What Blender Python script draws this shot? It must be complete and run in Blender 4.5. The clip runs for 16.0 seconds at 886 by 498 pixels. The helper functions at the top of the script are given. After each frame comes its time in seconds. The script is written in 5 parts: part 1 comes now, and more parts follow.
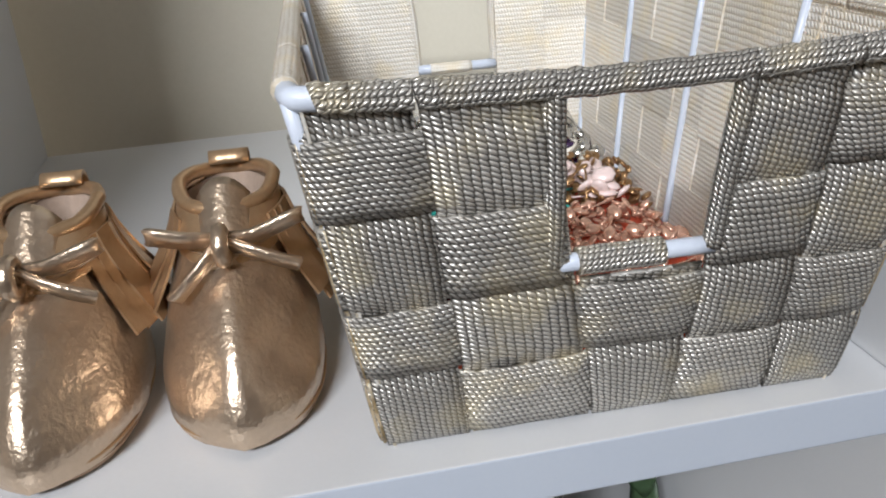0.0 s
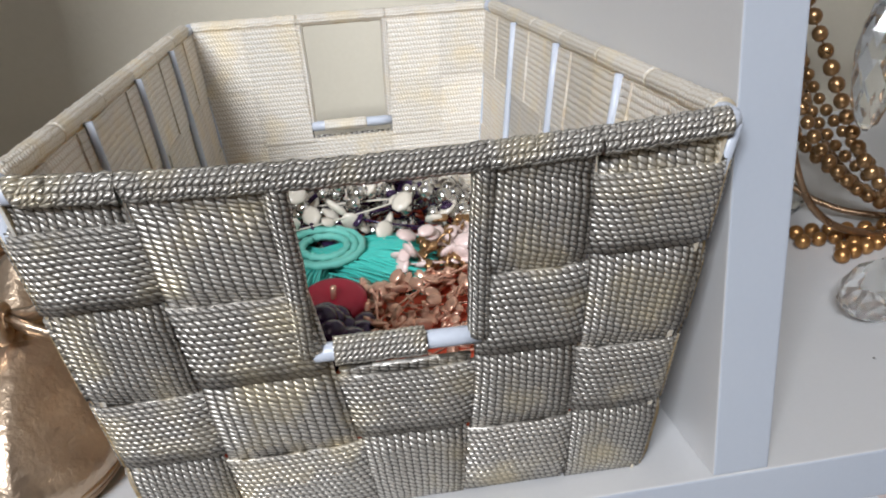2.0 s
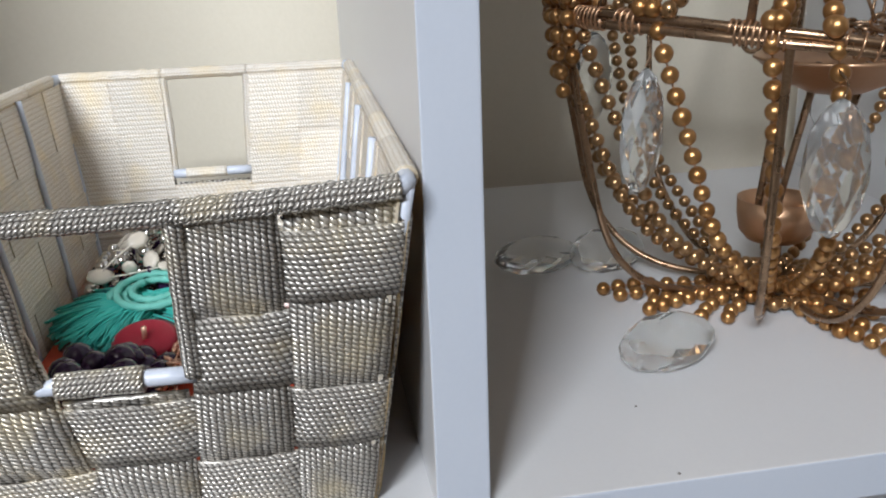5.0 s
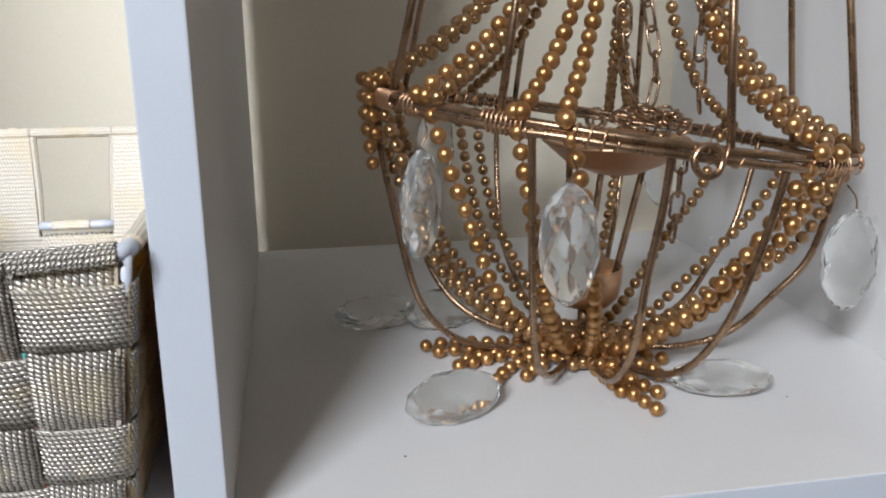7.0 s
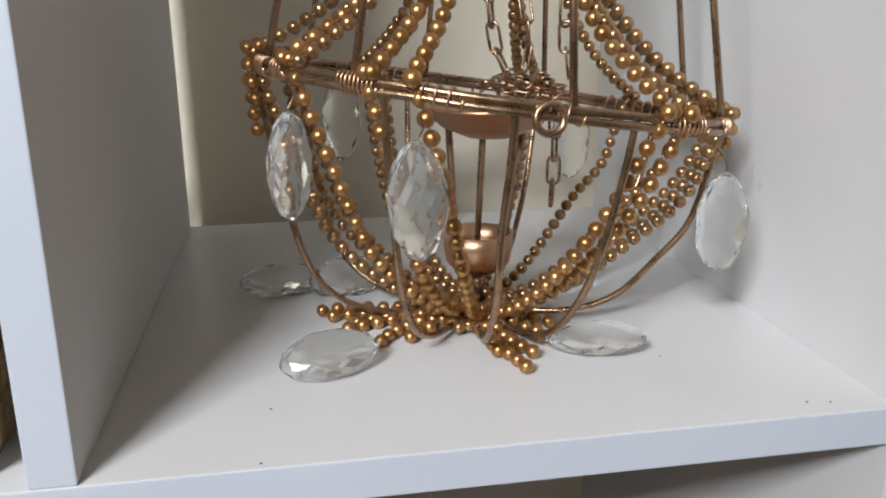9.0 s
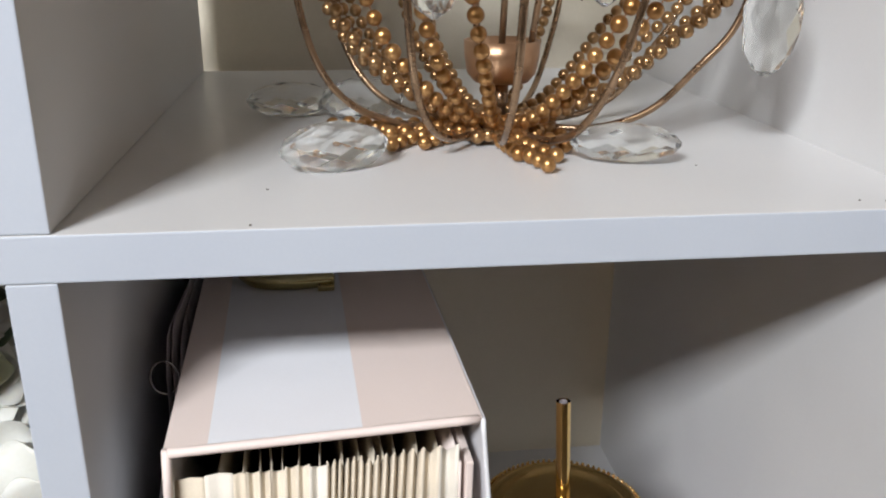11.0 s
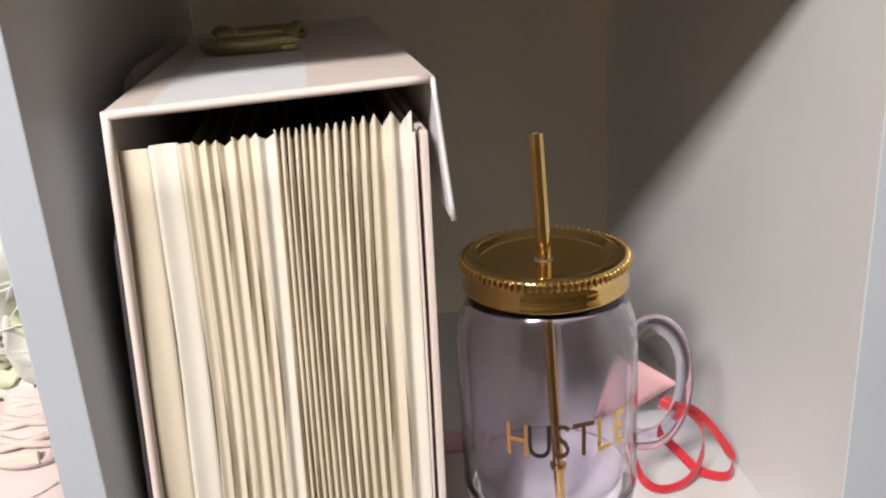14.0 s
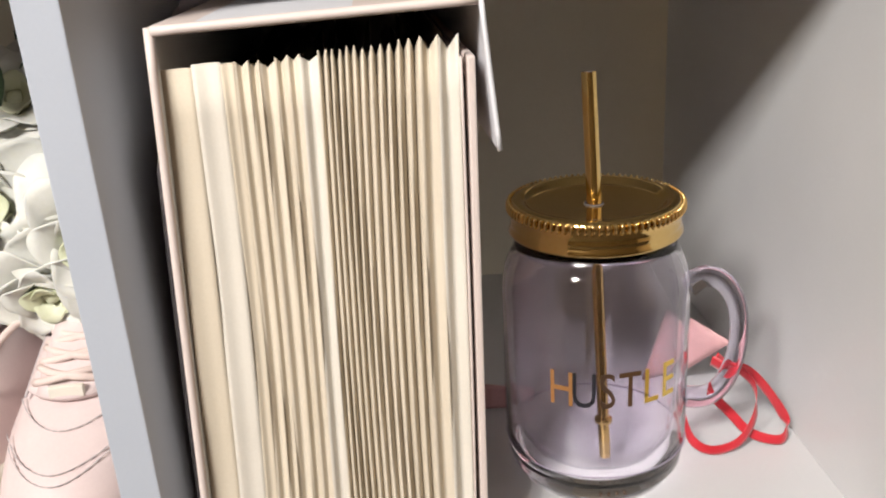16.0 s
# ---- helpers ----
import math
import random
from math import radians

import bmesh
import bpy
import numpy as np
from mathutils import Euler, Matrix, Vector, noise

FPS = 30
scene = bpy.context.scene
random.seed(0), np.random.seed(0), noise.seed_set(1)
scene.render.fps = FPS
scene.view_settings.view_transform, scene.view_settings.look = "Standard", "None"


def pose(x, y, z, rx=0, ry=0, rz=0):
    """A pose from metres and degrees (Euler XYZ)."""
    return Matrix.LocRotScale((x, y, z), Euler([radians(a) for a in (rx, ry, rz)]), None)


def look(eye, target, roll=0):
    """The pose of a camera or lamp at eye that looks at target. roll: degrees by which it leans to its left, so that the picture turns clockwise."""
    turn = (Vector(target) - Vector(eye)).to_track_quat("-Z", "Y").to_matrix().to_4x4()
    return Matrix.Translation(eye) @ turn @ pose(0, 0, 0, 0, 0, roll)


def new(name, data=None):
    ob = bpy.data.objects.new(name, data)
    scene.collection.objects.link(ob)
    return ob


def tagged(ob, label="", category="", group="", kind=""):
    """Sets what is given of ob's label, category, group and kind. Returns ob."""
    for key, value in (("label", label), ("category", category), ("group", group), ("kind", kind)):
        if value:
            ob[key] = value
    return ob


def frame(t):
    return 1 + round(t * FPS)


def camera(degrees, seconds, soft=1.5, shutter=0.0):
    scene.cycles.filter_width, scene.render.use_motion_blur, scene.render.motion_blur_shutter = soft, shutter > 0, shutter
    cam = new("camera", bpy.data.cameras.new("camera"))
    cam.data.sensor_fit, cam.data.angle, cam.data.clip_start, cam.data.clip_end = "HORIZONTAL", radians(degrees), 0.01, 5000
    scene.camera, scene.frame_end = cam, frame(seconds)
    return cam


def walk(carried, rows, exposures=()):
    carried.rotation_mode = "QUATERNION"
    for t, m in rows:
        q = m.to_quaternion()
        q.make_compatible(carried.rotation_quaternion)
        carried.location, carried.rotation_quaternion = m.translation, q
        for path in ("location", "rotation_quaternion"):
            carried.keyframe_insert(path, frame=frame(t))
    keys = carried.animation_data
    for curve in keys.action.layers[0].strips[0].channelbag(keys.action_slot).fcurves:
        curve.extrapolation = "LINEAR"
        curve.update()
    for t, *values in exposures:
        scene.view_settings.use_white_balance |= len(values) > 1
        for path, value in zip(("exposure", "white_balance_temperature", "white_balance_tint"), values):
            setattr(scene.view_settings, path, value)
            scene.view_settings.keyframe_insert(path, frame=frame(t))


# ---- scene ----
cam = camera(54.6, 16.0, 2.0)
PATH = [
    (0, (-0.195, -0.196, 0.156), (0.118, 1.607, -0.652), -4.0),
    (0.5, (-0.178, -0.199, 0.156), (0.11, 1.614, -0.637), -3.9),
    (1, (-0.162, -0.199, 0.157), (0.11, 1.623, -0.623), -3.9),
    (1.5, (-0.144, -0.197, 0.16), (0.124, 1.633, -0.6), -4.1),
    (2, (-0.123, -0.197, 0.163), (0.146, 1.641, -0.578), -3.9),
    (2.5, (-0.107, -0.197, 0.16), (0.159, 1.645, -0.572), -3.3),
    (3, (-0.092, -0.202, 0.161), (0.172, 1.645, -0.56), -2.6),
    (3.2, (-0.088, -0.204, 0.163), (0.184, 1.644, -0.552), -2.3),
    (5.3, (-0.039, -0.234, 0.169), (0.269, 1.637, -0.466), -2.1),
    (5.5, (-0.031, -0.237, 0.169), (0.28, 1.637, -0.456), -1.8),
    (6, (-0.008, -0.247, 0.173), (0.31, 1.635, -0.426), -1.3),
    (6.5, (0.012, -0.26, 0.178), (0.339, 1.63, -0.387), -0.8),
    (7, (0.028, -0.273, 0.182), (0.367, 1.623, -0.358), -0.4),
    (7.5, (0.048, -0.28, 0.18), (0.378, 1.621, -0.344), -0.3),
    (8, (0.064, -0.284, 0.178), (0.397, 1.62, -0.336), -0.3),
    (8.5, (0.077, -0.29, 0.18), (0.41, 1.609, -0.35), -0.4),
    (9, (0.086, -0.298, 0.17), (0.411, 1.596, -0.384), -0.6),
    (9.2, (0.084, -0.298, 0.165), (0.401, 1.591, -0.41), -0.6),
    (11.3, (0.098, -0.284, 0.08), (0.333, 1.583, -0.598), 0.4),
    (11.5, (0.099, -0.281, 0.07), (0.33, 1.587, -0.605), 0.2),
    (12, (0.104, -0.279, 0.045), (0.308, 1.585, -0.651), -0.2),
    (12.5, (0.106, -0.289, 0.027), (0.291, 1.577, -0.668), -1.0),
    (13, (0.113, -0.306, 0.008), (0.286, 1.569, -0.667), -1.9),
    (13.5, (0.119, -0.321, -0.012), (0.287, 1.555, -0.684), -3.0),
    (14, (0.121, -0.326, -0.039), (0.293, 1.553, -0.704), -3.7),
    (14.5, (0.133, -0.315, -0.056), (0.298, 1.557, -0.741), -4.3),
    (15, (0.141, -0.304, -0.072), (0.271, 1.552, -0.808), -4.5),
    (15.5, (0.131, -0.308, -0.069), (0.227, 1.548, -0.807), -4.4),
    (16, (0.124, -0.324, -0.063), (0.168, 1.552, -0.754), -3.6),
]
EXPOSURES = [(0, -0.65, 5900, 9), (3, -0.7, 5950, 10), (5.5, -0.5, 5850, 9), (6.5, -0.42, 5900, 9), (9, -0.2, 6050, 9), (11.5, -0.12, 6250, 10), (13, -0.05, 6650, 11), (16, 0.0, 6700, 11)]
walk(cam, [(t, look(eye, target, roll)) for t, eye, target, roll in PATH], EXPOSURES)

# ---------- light and room constants ----------
W, T, D, OUT = 0.335, 0.0175, 0.388, 0.038
FLOOR2 = -T - W
WALL_Y = 0.424
GROUND, CEIL = -0.745, 1.95

world = bpy.data.worlds.new("room_air")
scene.world = world
world.use_nodes = True
world.node_tree.nodes["Background"].inputs[0].default_value = (0.75, 0.85, 1.0, 1)
world.node_tree.nodes["Background"].inputs[1].default_value = 0.005


def area_lamp(name, eye, target, size, size_y, watts, colour, shape="RECTANGLE"):
    data = bpy.data.lights.new(name, "AREA")
    data.shape, data.size, data.size_y, data.energy, data.color = shape, size, size_y, watts, colour
    ob = new(name, data)
    ob.matrix_world = look(eye, target)
    return ob


WX0, WX1, WZ0, WZ1, WIN_Y = -1.63, -0.70, 1.37, 1.80, -2.0
area_lamp("window_daylight", ((WX0 + WX1) / 2, WIN_Y + 0.02, (WZ0 + WZ1) / 2), ((WX0 + WX1) / 2, 1.0, (WZ0 + WZ1) / 2), WX1 - WX0, WZ1 - WZ0, 195, (1.0, 0.985, 0.965))


# ---------- mesh helpers ----------
def part(name, bm, material, parent=None, label="", smooth=True):
    """Links a bmesh as one mesh object under a thing or part."""
    mesh = bpy.data.meshes.new(name)
    if smooth:
        for f in bm.faces:
            f.smooth = True
    bm.normal_update()
    bm.to_mesh(mesh)
    bm.free()
    ob = new(name, mesh)
    for m in material if isinstance(material, (list, tuple)) else [material]:
        mesh.materials.append(m)
    if parent is not None:
        ob.parent = parent
    if label:
        tagged(ob, label)
    return ob


def thing(name, m, label, category, group="", kind=""):
    ob = new(name)
    ob.empty_display_size = 0.02
    ob.matrix_world = m
    return tagged(ob, label, category, group, kind)


def box(bm, x0, x1, y0, y1, z0, z1, bevel=0.0):
    vs = [bm.verts.new(p) for p in ((x0, y0, z0), (x1, y0, z0), (x1, y1, z0), (x0, y1, z0),
                                    (x0, y0, z1), (x1, y0, z1), (x1, y1, z1), (x0, y1, z1))]
    fs = [bm.faces.new([vs[i] for i in q]) for q in ((0, 3, 2, 1), (4, 5, 6, 7), (0, 1, 5, 4), (1, 2, 6, 5), (2, 3, 7, 6), (3, 0, 4, 7))]
    if bevel:
        es = list({e for f in fs for e in f.edges})
        bmesh.ops.bevel(bm, geom=es, offset=bevel, segments=2, affect="EDGES", profile=0.6)
    return bm


def frames_along(pts):
    """Right and up vectors carried along a polyline."""
    tang = []
    for i in range(len(pts)):
        a, b = pts[max(i - 1, 0)], pts[min(i + 1, len(pts) - 1)]
        d = b - a
        tang.append(d.normalized() if d.length > 1e-9 else Vector((0, 0, 1)))
    ref = Vector((0, 0, 1)) if abs(tang[0].z) < 0.9 else Vector((0, 1, 0))
    right = tang[0].cross(ref).normalized()
    out = []
    for tg in tang:
        right = right - tg * right.dot(tg)
        right = right.normalized() if right.length > 1e-9 else tg.orthogonal().normalized()
        out.append((tg, right, tg.cross(right)))
    return out


def tube(bm, pts, r, n=8, closed=False, rough=0.0, caps=True):
    """A round rod along a polyline, with lengthwise coordinates in metres."""
    pts = [Vector(p) for p in pts]
    uvl = bm.loops.layers.uv.verify()
    if closed:
        pts = pts + [pts[0]]
    fr = frames_along(pts)
    if closed:
        fr[-1] = fr[0]
    rings, dist, dists = [], 0.0, []
    for i, p in enumerate(pts):
        if i:
            dist += (p - pts[i - 1]).length
        dists.append(dist)
        rr = r[i] if isinstance(r, (list, tuple)) else r
        if rough:
            rr *= 1 + rough * noise.noise(p * 300)
        rings.append([bm.verts.new(p + (fr[i][1] * math.cos(a) + fr[i][2] * math.sin(a)) * rr)
                      for a in (2 * math.pi * k / n for k in range(n))])
    rad = r[0] if isinstance(r, (list, tuple)) else r
    for i in range(len(rings) - 1):
        for k in range(n):
            f = bm.faces.new((rings[i][k], rings[i][(k + 1) % n], rings[i + 1][(k + 1) % n], rings[i + 1][k]))
            us = (k, k + 1, k + 1, k)
            vs = (dists[i], dists[i], dists[i + 1], dists[i + 1])
            for l, u, v in zip(f.loops, us, vs):
                l[uvl].uv = (u / n * 2 * math.pi * rad, v)
    if caps and not closed:
        bm.faces.new(list(reversed(rings[0])))
        bm.faces.new(rings[-1])
    return bm


def lathe(bm, profile, n=48, centre=(0, 0, 0), squash=1.0):
    """Turns (r, z) pairs about the upright axis."""
    cx, cy, cz = centre
    rings = []
    for r, z in profile:
        if r < 1e-6:
            rings.append([bm.verts.new((cx, cy, cz + z))])
        else:
            rings.append([bm.verts.new((cx + r * math.cos(2 * math.pi * k / n), cy + r * squash * math.sin(2 * math.pi * k / n), cz + z)) for k in range(n)])
    for a, b in zip(rings, rings[1:]):
        for k in range(n):
            q = [a[k % len(a)], a[(k + 1) % len(a)], b[(k + 1) % len(b)], b[k % len(b)]]
            q = [v for i, v in enumerate(q) if v not in q[:i]]
            if len(q) > 2:
                bm.faces.new(q)
    return bm


def ribbon(bm, f, ns, nt, thick, w, l, mat=0):
    """A slab over f(s, t): s across (w metres), t along (l metres)."""
    uvl = bm.loops.layers.uv.verify()
    P = [[Vector(f(i / ns, j / nt)) for j in range(nt + 1)] for i in range(ns + 1)]
    top, low = [], []
    for i in range(ns + 1):
        a, b = [], []
        for j in range(nt + 1):
            ds = P[min(i + 1, ns)][j] - P[max(i - 1, 0)][j]
            dt = P[i][min(j + 1, nt)] - P[i][max(j - 1, 0)]
            nrm = ds.cross(dt)
            nrm = nrm.normalized() if nrm.length > 1e-12 else Vector((0, 0, 1))
            a.append(bm.verts.new(P[i][j] + nrm * thick / 2))
            b.append(bm.verts.new(P[i][j] - nrm * thick / 2))
        top.append(a)
        low.append(b)

    def quad(vs, uvs):
        face = bm.faces.new(vs)
        face.material_index = mat
        for lp, uv in zip(face.loops, uvs):
            lp[uvl].uv = uv
    for i in range(ns):
        for j in range(nt):
            uv = [(i / ns * w, j / nt * l), ((i + 1) / ns * w, j / nt * l), ((i + 1) / ns * w, (j + 1) / nt * l), (i / ns * w, (j + 1) / nt * l)]
            quad((top[i][j], top[i + 1][j], top[i + 1][j + 1], top[i][j + 1]), uv)
            quad((low[i][j + 1], low[i + 1][j + 1], low[i + 1][j], low[i][j]), [uv[3], uv[2], uv[1], uv[0]])
    for i in range(ns):
        quad((low[i][0], low[i + 1][0], top[i + 1][0], top[i][0]), [(i / ns * w, 0)] * 4)
        quad((top[i][nt], top[i + 1][nt], low[i + 1][nt], low[i][nt]), [(i / ns * w, l)] * 4)
    for j in range(nt):
        quad((top[0][j], top[0][j + 1], low[0][j + 1], low[0][j]), [(0, j / nt * l)] * 4)
        quad((low[ns][j], low[ns][j + 1], top[ns][j + 1], top[ns][j]), [(w, j / nt * l)] * 4)
    return bm


def ball(bm, p, r, u=8, v=6, squash=1.0):
    m = Matrix.Translation(p) @ Matrix.Diagonal((1, 1, squash, 1))
    bmesh.ops.create_uvsphere(bm, u_segments=u, v_segments=v, radius=r, matrix=m)


def spline(pts, n):
    """A smooth line through the points, n steps per span."""
    pts = [Vector(p) for p in pts]
    out = []
    for i in range(len(pts) - 1):
        p0, p1, p2, p3 = pts[max(i - 1, 0)], pts[i], pts[i + 1], pts[min(i + 2, len(pts) - 1)]
        for k in range(n):
            t = k / n
            out.append(0.5 * ((2 * p1) + (p2 - p0) * t + (2 * p0 - 5 * p1 + 4 * p2 - p3) * t * t + (3 * p1 - p0 - 3 * p2 + p3) * t ** 3))
    out.append(pts[-1])
    return out


def resample(pts, step):
    """Points at equal steps along a line."""
    out, carry = [pts[0].copy()], 0.0
    for a, b in zip(pts, pts[1:]):
        seg = (b - a).length
        while seg > 1e-9 and carry + seg >= step:
            t = (step - carry) / seg
            a = a.lerp(b, t)
            out.append(a.copy())
            seg = (b - a).length
            carry = 0.0
        carry += seg
    return out


# ---------- materials ----------
def nodes_of(name):
    m = bpy.data.materials.new(name)
    m.use_nodes = True
    nt = m.node_tree
    return m, nt, nt.nodes["Principled BSDF"]


def surface(name, c1, c2, scale=40, rough=0.5, metal=0.0, bump=0.0, bump_scale=400, bump_dist=0.0006, rough_var=0.1, coat=0.0,
            sheen=0.0, fine=0.35, per_object=0.0, sss=0.0):
    """Two-tone mottled surface: broad stains, fine grain, uneven gloss, fine relief."""
    m, nt, p = nodes_of(name)
    tc = nt.nodes.new("ShaderNodeTexCoord")
    n1, n2 = nt.nodes.new("ShaderNodeTexNoise"), nt.nodes.new("ShaderNodeTexNoise")
    n1.inputs["Scale"].default_value, n1.inputs["Detail"].default_value = scale, 5
    n2.inputs["Scale"].default_value, n2.inputs["Detail"].default_value = bump_scale, 4
    for n in (n1, n2):
        nt.links.new(tc.outputs["Object"], n.inputs["Vector"])
    mixf = nt.nodes.new("ShaderNodeMix")
    mixf.inputs[0].default_value = fine
    nt.links.new(n1.outputs["Fac"], mixf.inputs[2])
    nt.links.new(n2.outputs["Fac"], mixf.inputs[3])
    fac = mixf.outputs[0]
    if per_object:
        oi = nt.nodes.new("ShaderNodeObjectInfo")
        ma = nt.nodes.new("ShaderNodeMath")
        ma.operation = "MULTIPLY_ADD"
        ma.inputs[1].default_value, ma.inputs[2].default_value = per_object, -per_object / 2
        nt.links.new(oi.outputs["Random"], ma.inputs[0])
        ad = nt.nodes.new("ShaderNodeMath")
        nt.links.new(ma.outputs[0], ad.inputs[0])
        nt.links.new(fac, ad.inputs[1])
        fac = ad.outputs[0]
    ramp = nt.nodes.new("ShaderNodeValToRGB")
    ramp.color_ramp.elements[0].position, ramp.color_ramp.elements[1].position = 0.3, 0.7
    ramp.color_ramp.elements[0].color, ramp.color_ramp.elements[1].color = (*c1, 1), (*c2, 1)
    nt.links.new(fac, ramp.inputs[0])
    nt.links.new(ramp.outputs[0], p.inputs["Base Color"])
    mr = nt.nodes.new("ShaderNodeMapRange")
    mr.inputs[3].default_value, mr.inputs[4].default_value = max(rough - rough_var, 0.02), min(rough + rough_var, 1)
    nt.links.new(n1.outputs["Fac"], mr.inputs[0])
    nt.links.new(mr.outputs[0], p.inputs["Roughness"])
    p.inputs["Metallic"].default_value = metal
    p.inputs["Coat Weight"].default_value = coat
    p.inputs["Sheen Weight"].default_value = sheen
    if sss:
        p.inputs["Subsurface Weight"].default_value = sss
        p.inputs["Subsurface Radius"].default_value = (0.01, 0.008, 0.005)
    if bump:
        b = nt.nodes.new("ShaderNodeBump")
        b.inputs["Strength"].default_value, b.inputs["Distance"].default_value = bump, bump_dist
        nt.links.new(n2.outputs["Fac"], b.inputs["Height"])
        nt.links.new(b.outputs[0], p.inputs["Normal"])
    return m


def math_node(nt, op, a, b=None, c=None):
    n = nt.nodes.new("ShaderNodeMath")
    n.operation = op
    for i, v in enumerate((a, b, c)):
        if v is None:
            continue
        if isinstance(v, (int, float)):
            n.inputs[i].default_value = v
        else:
            nt.links.new(v, n.inputs[i])
    return n.outputs[0]


def webbing(name, c_thread, c_shade, c_gold, across=0.0021, along=0.0015, rough=0.34, metal=0.75, gold=0.3, shift=0.36, bump=1.0, glow=0.0):
    """Twill webbing of metallic cord: rows of slanting stitches, with glints of gold thread."""
    m, nt, p = nodes_of(name)
    uv = nt.nodes.new("ShaderNodeUVMap")
    sep = nt.nodes.new("ShaderNodeSeparateXYZ")
    nt.links.new(uv.outputs[0], sep.inputs[0])
    wob = nt.nodes.new("ShaderNodeTexNoise")
    wob.inputs["Scale"].default_value = 300
    tc = nt.nodes.new("ShaderNodeTexCoord")
    nt.links.new(tc.outputs["Object"], wob.inputs["Vector"])
    w1 = math_node(nt, "MULTIPLY_ADD", wob.outputs["Fac"], 0.5, -0.25)
    a = math_node(nt, "ADD", math_node(nt, "DIVIDE", sep.outputs[0], across), w1)
    row = math_node(nt, "FLOOR", a)
    f = math_node(nt, "SUBTRACT", math_node(nt, "FRACT", a), 0.5)
    slant = math_node(nt, "MULTIPLY", f, 0.75)
    b = math_node(nt, "ADD", math_node(nt, "MULTIPLY_ADD", row, shift, slant), math_node(nt, "DIVIDE", sep.outputs[1], along))
    g = math_node(nt, "SUBTRACT", math_node(nt, "FRACT", b), 0.5)
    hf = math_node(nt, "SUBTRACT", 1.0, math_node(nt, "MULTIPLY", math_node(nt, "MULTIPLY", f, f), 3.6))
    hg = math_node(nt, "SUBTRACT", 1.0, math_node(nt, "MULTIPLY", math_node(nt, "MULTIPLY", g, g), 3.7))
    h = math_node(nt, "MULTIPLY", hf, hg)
    # colour darkens in the gaps between stitches, standing in for their shade
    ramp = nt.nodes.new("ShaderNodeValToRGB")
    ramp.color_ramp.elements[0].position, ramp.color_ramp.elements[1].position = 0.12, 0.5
    ramp.color_ramp.elements[0].color, ramp.color_ramp.elements[1].color = (*c_shade, 1), (*c_thread, 1)
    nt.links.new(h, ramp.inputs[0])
    n2 = nt.nodes.new("ShaderNodeTexNoise")
    n2.inputs["Scale"].default_value, n2.inputs["Detail"].default_value = 55, 8
    nt.links.new(tc.outputs["Object"], n2.inputs["Vector"])
    r2 = nt.nodes.new("ShaderNodeMapRange")
    r2.inputs[1].default_value, r2.inputs[2].default_value, r2.inputs[4].default_value = 0.5, 0.72, gold
    nt.links.new(n2.outputs["Fac"], r2.inputs[0])
    mix = nt.nodes.new("ShaderNodeMix")
    mix.data_type = "RGBA"
    nt.links.new(r2.outputs[0], mix.inputs[0])
    nt.links.new(ramp.outputs[0], mix.inputs[6])
    mix.inputs[7].default_value = (*c_gold, 1)
    hsv = nt.nodes.new("ShaderNodeHueSaturation")
    oi = nt.nodes.new("ShaderNodeObjectInfo")
    nt.links.new(math_node(nt, "MULTIPLY_ADD", oi.outputs["Random"], 0.3, 0.85), hsv.inputs["Value"])
    nt.links.new(mix.outputs[2], hsv.inputs["Color"])
    nt.links.new(hsv.outputs[0], p.inputs["Base Color"])
    p.inputs["Metallic"].default_value, p.inputs["Roughness"].default_value = metal, rough
    bp = nt.nodes.new("ShaderNodeBump")
    bp.inputs["Strength"].default_value, bp.inputs["Distance"].default_value = bump, 0.0007
    nt.links.new(h, bp.inputs["Height"])
    nt.links.new(bp.outputs[0], p.inputs["Normal"])
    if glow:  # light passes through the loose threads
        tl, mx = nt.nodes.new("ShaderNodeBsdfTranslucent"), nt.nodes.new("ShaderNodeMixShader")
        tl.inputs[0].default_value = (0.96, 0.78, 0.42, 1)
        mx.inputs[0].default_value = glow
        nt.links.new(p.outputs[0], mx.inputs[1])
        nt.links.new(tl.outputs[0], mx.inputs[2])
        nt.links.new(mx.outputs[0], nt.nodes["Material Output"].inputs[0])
    return m


def clear_shell(name, tint, gloss_rough=0.04):
    """Thin clear plastic: tinted see-through with a gloss that grows at grazing angles."""
    m, nt, p = nodes_of(name)
    nt.nodes.remove(p)
    out = nt.nodes["Material Output"]
    tr, gl, mx, fr = (nt.nodes.new(k) for k in ("ShaderNodeBsdfTransparent", "ShaderNodeBsdfGlossy", "ShaderNodeMixShader", "ShaderNodeLayerWeight"))
    tr.inputs[0].default_value = (*tint, 1)
    gl.inputs["Roughness"].default_value = gloss_rough
    edge = math_node(nt, "POWER", fr.outputs["Facing"], 3.2)
    nt.links.new(math_node(nt, "MULTIPLY_ADD", edge, 0.75, 0.08), mx.inputs[0])
    nt.links.new(tr.outputs[0], mx.inputs[1])
    nt.links.new(gl.outputs[0], mx.inputs[2])
    nt.links.new(mx.outputs[0], out.inputs[0])
    return m


def cut_glass(name):
    m, nt, p = nodes_of(name)
    p.inputs["Base Color"].default_value = (0.97, 0.99, 0.98, 1)
    p.inputs["Transmission Weight"].default_value = 0.94
    p.inputs["Roughness"].default_value = 0.045
    p.inputs["IOR"].default_value = 1.37
    return m


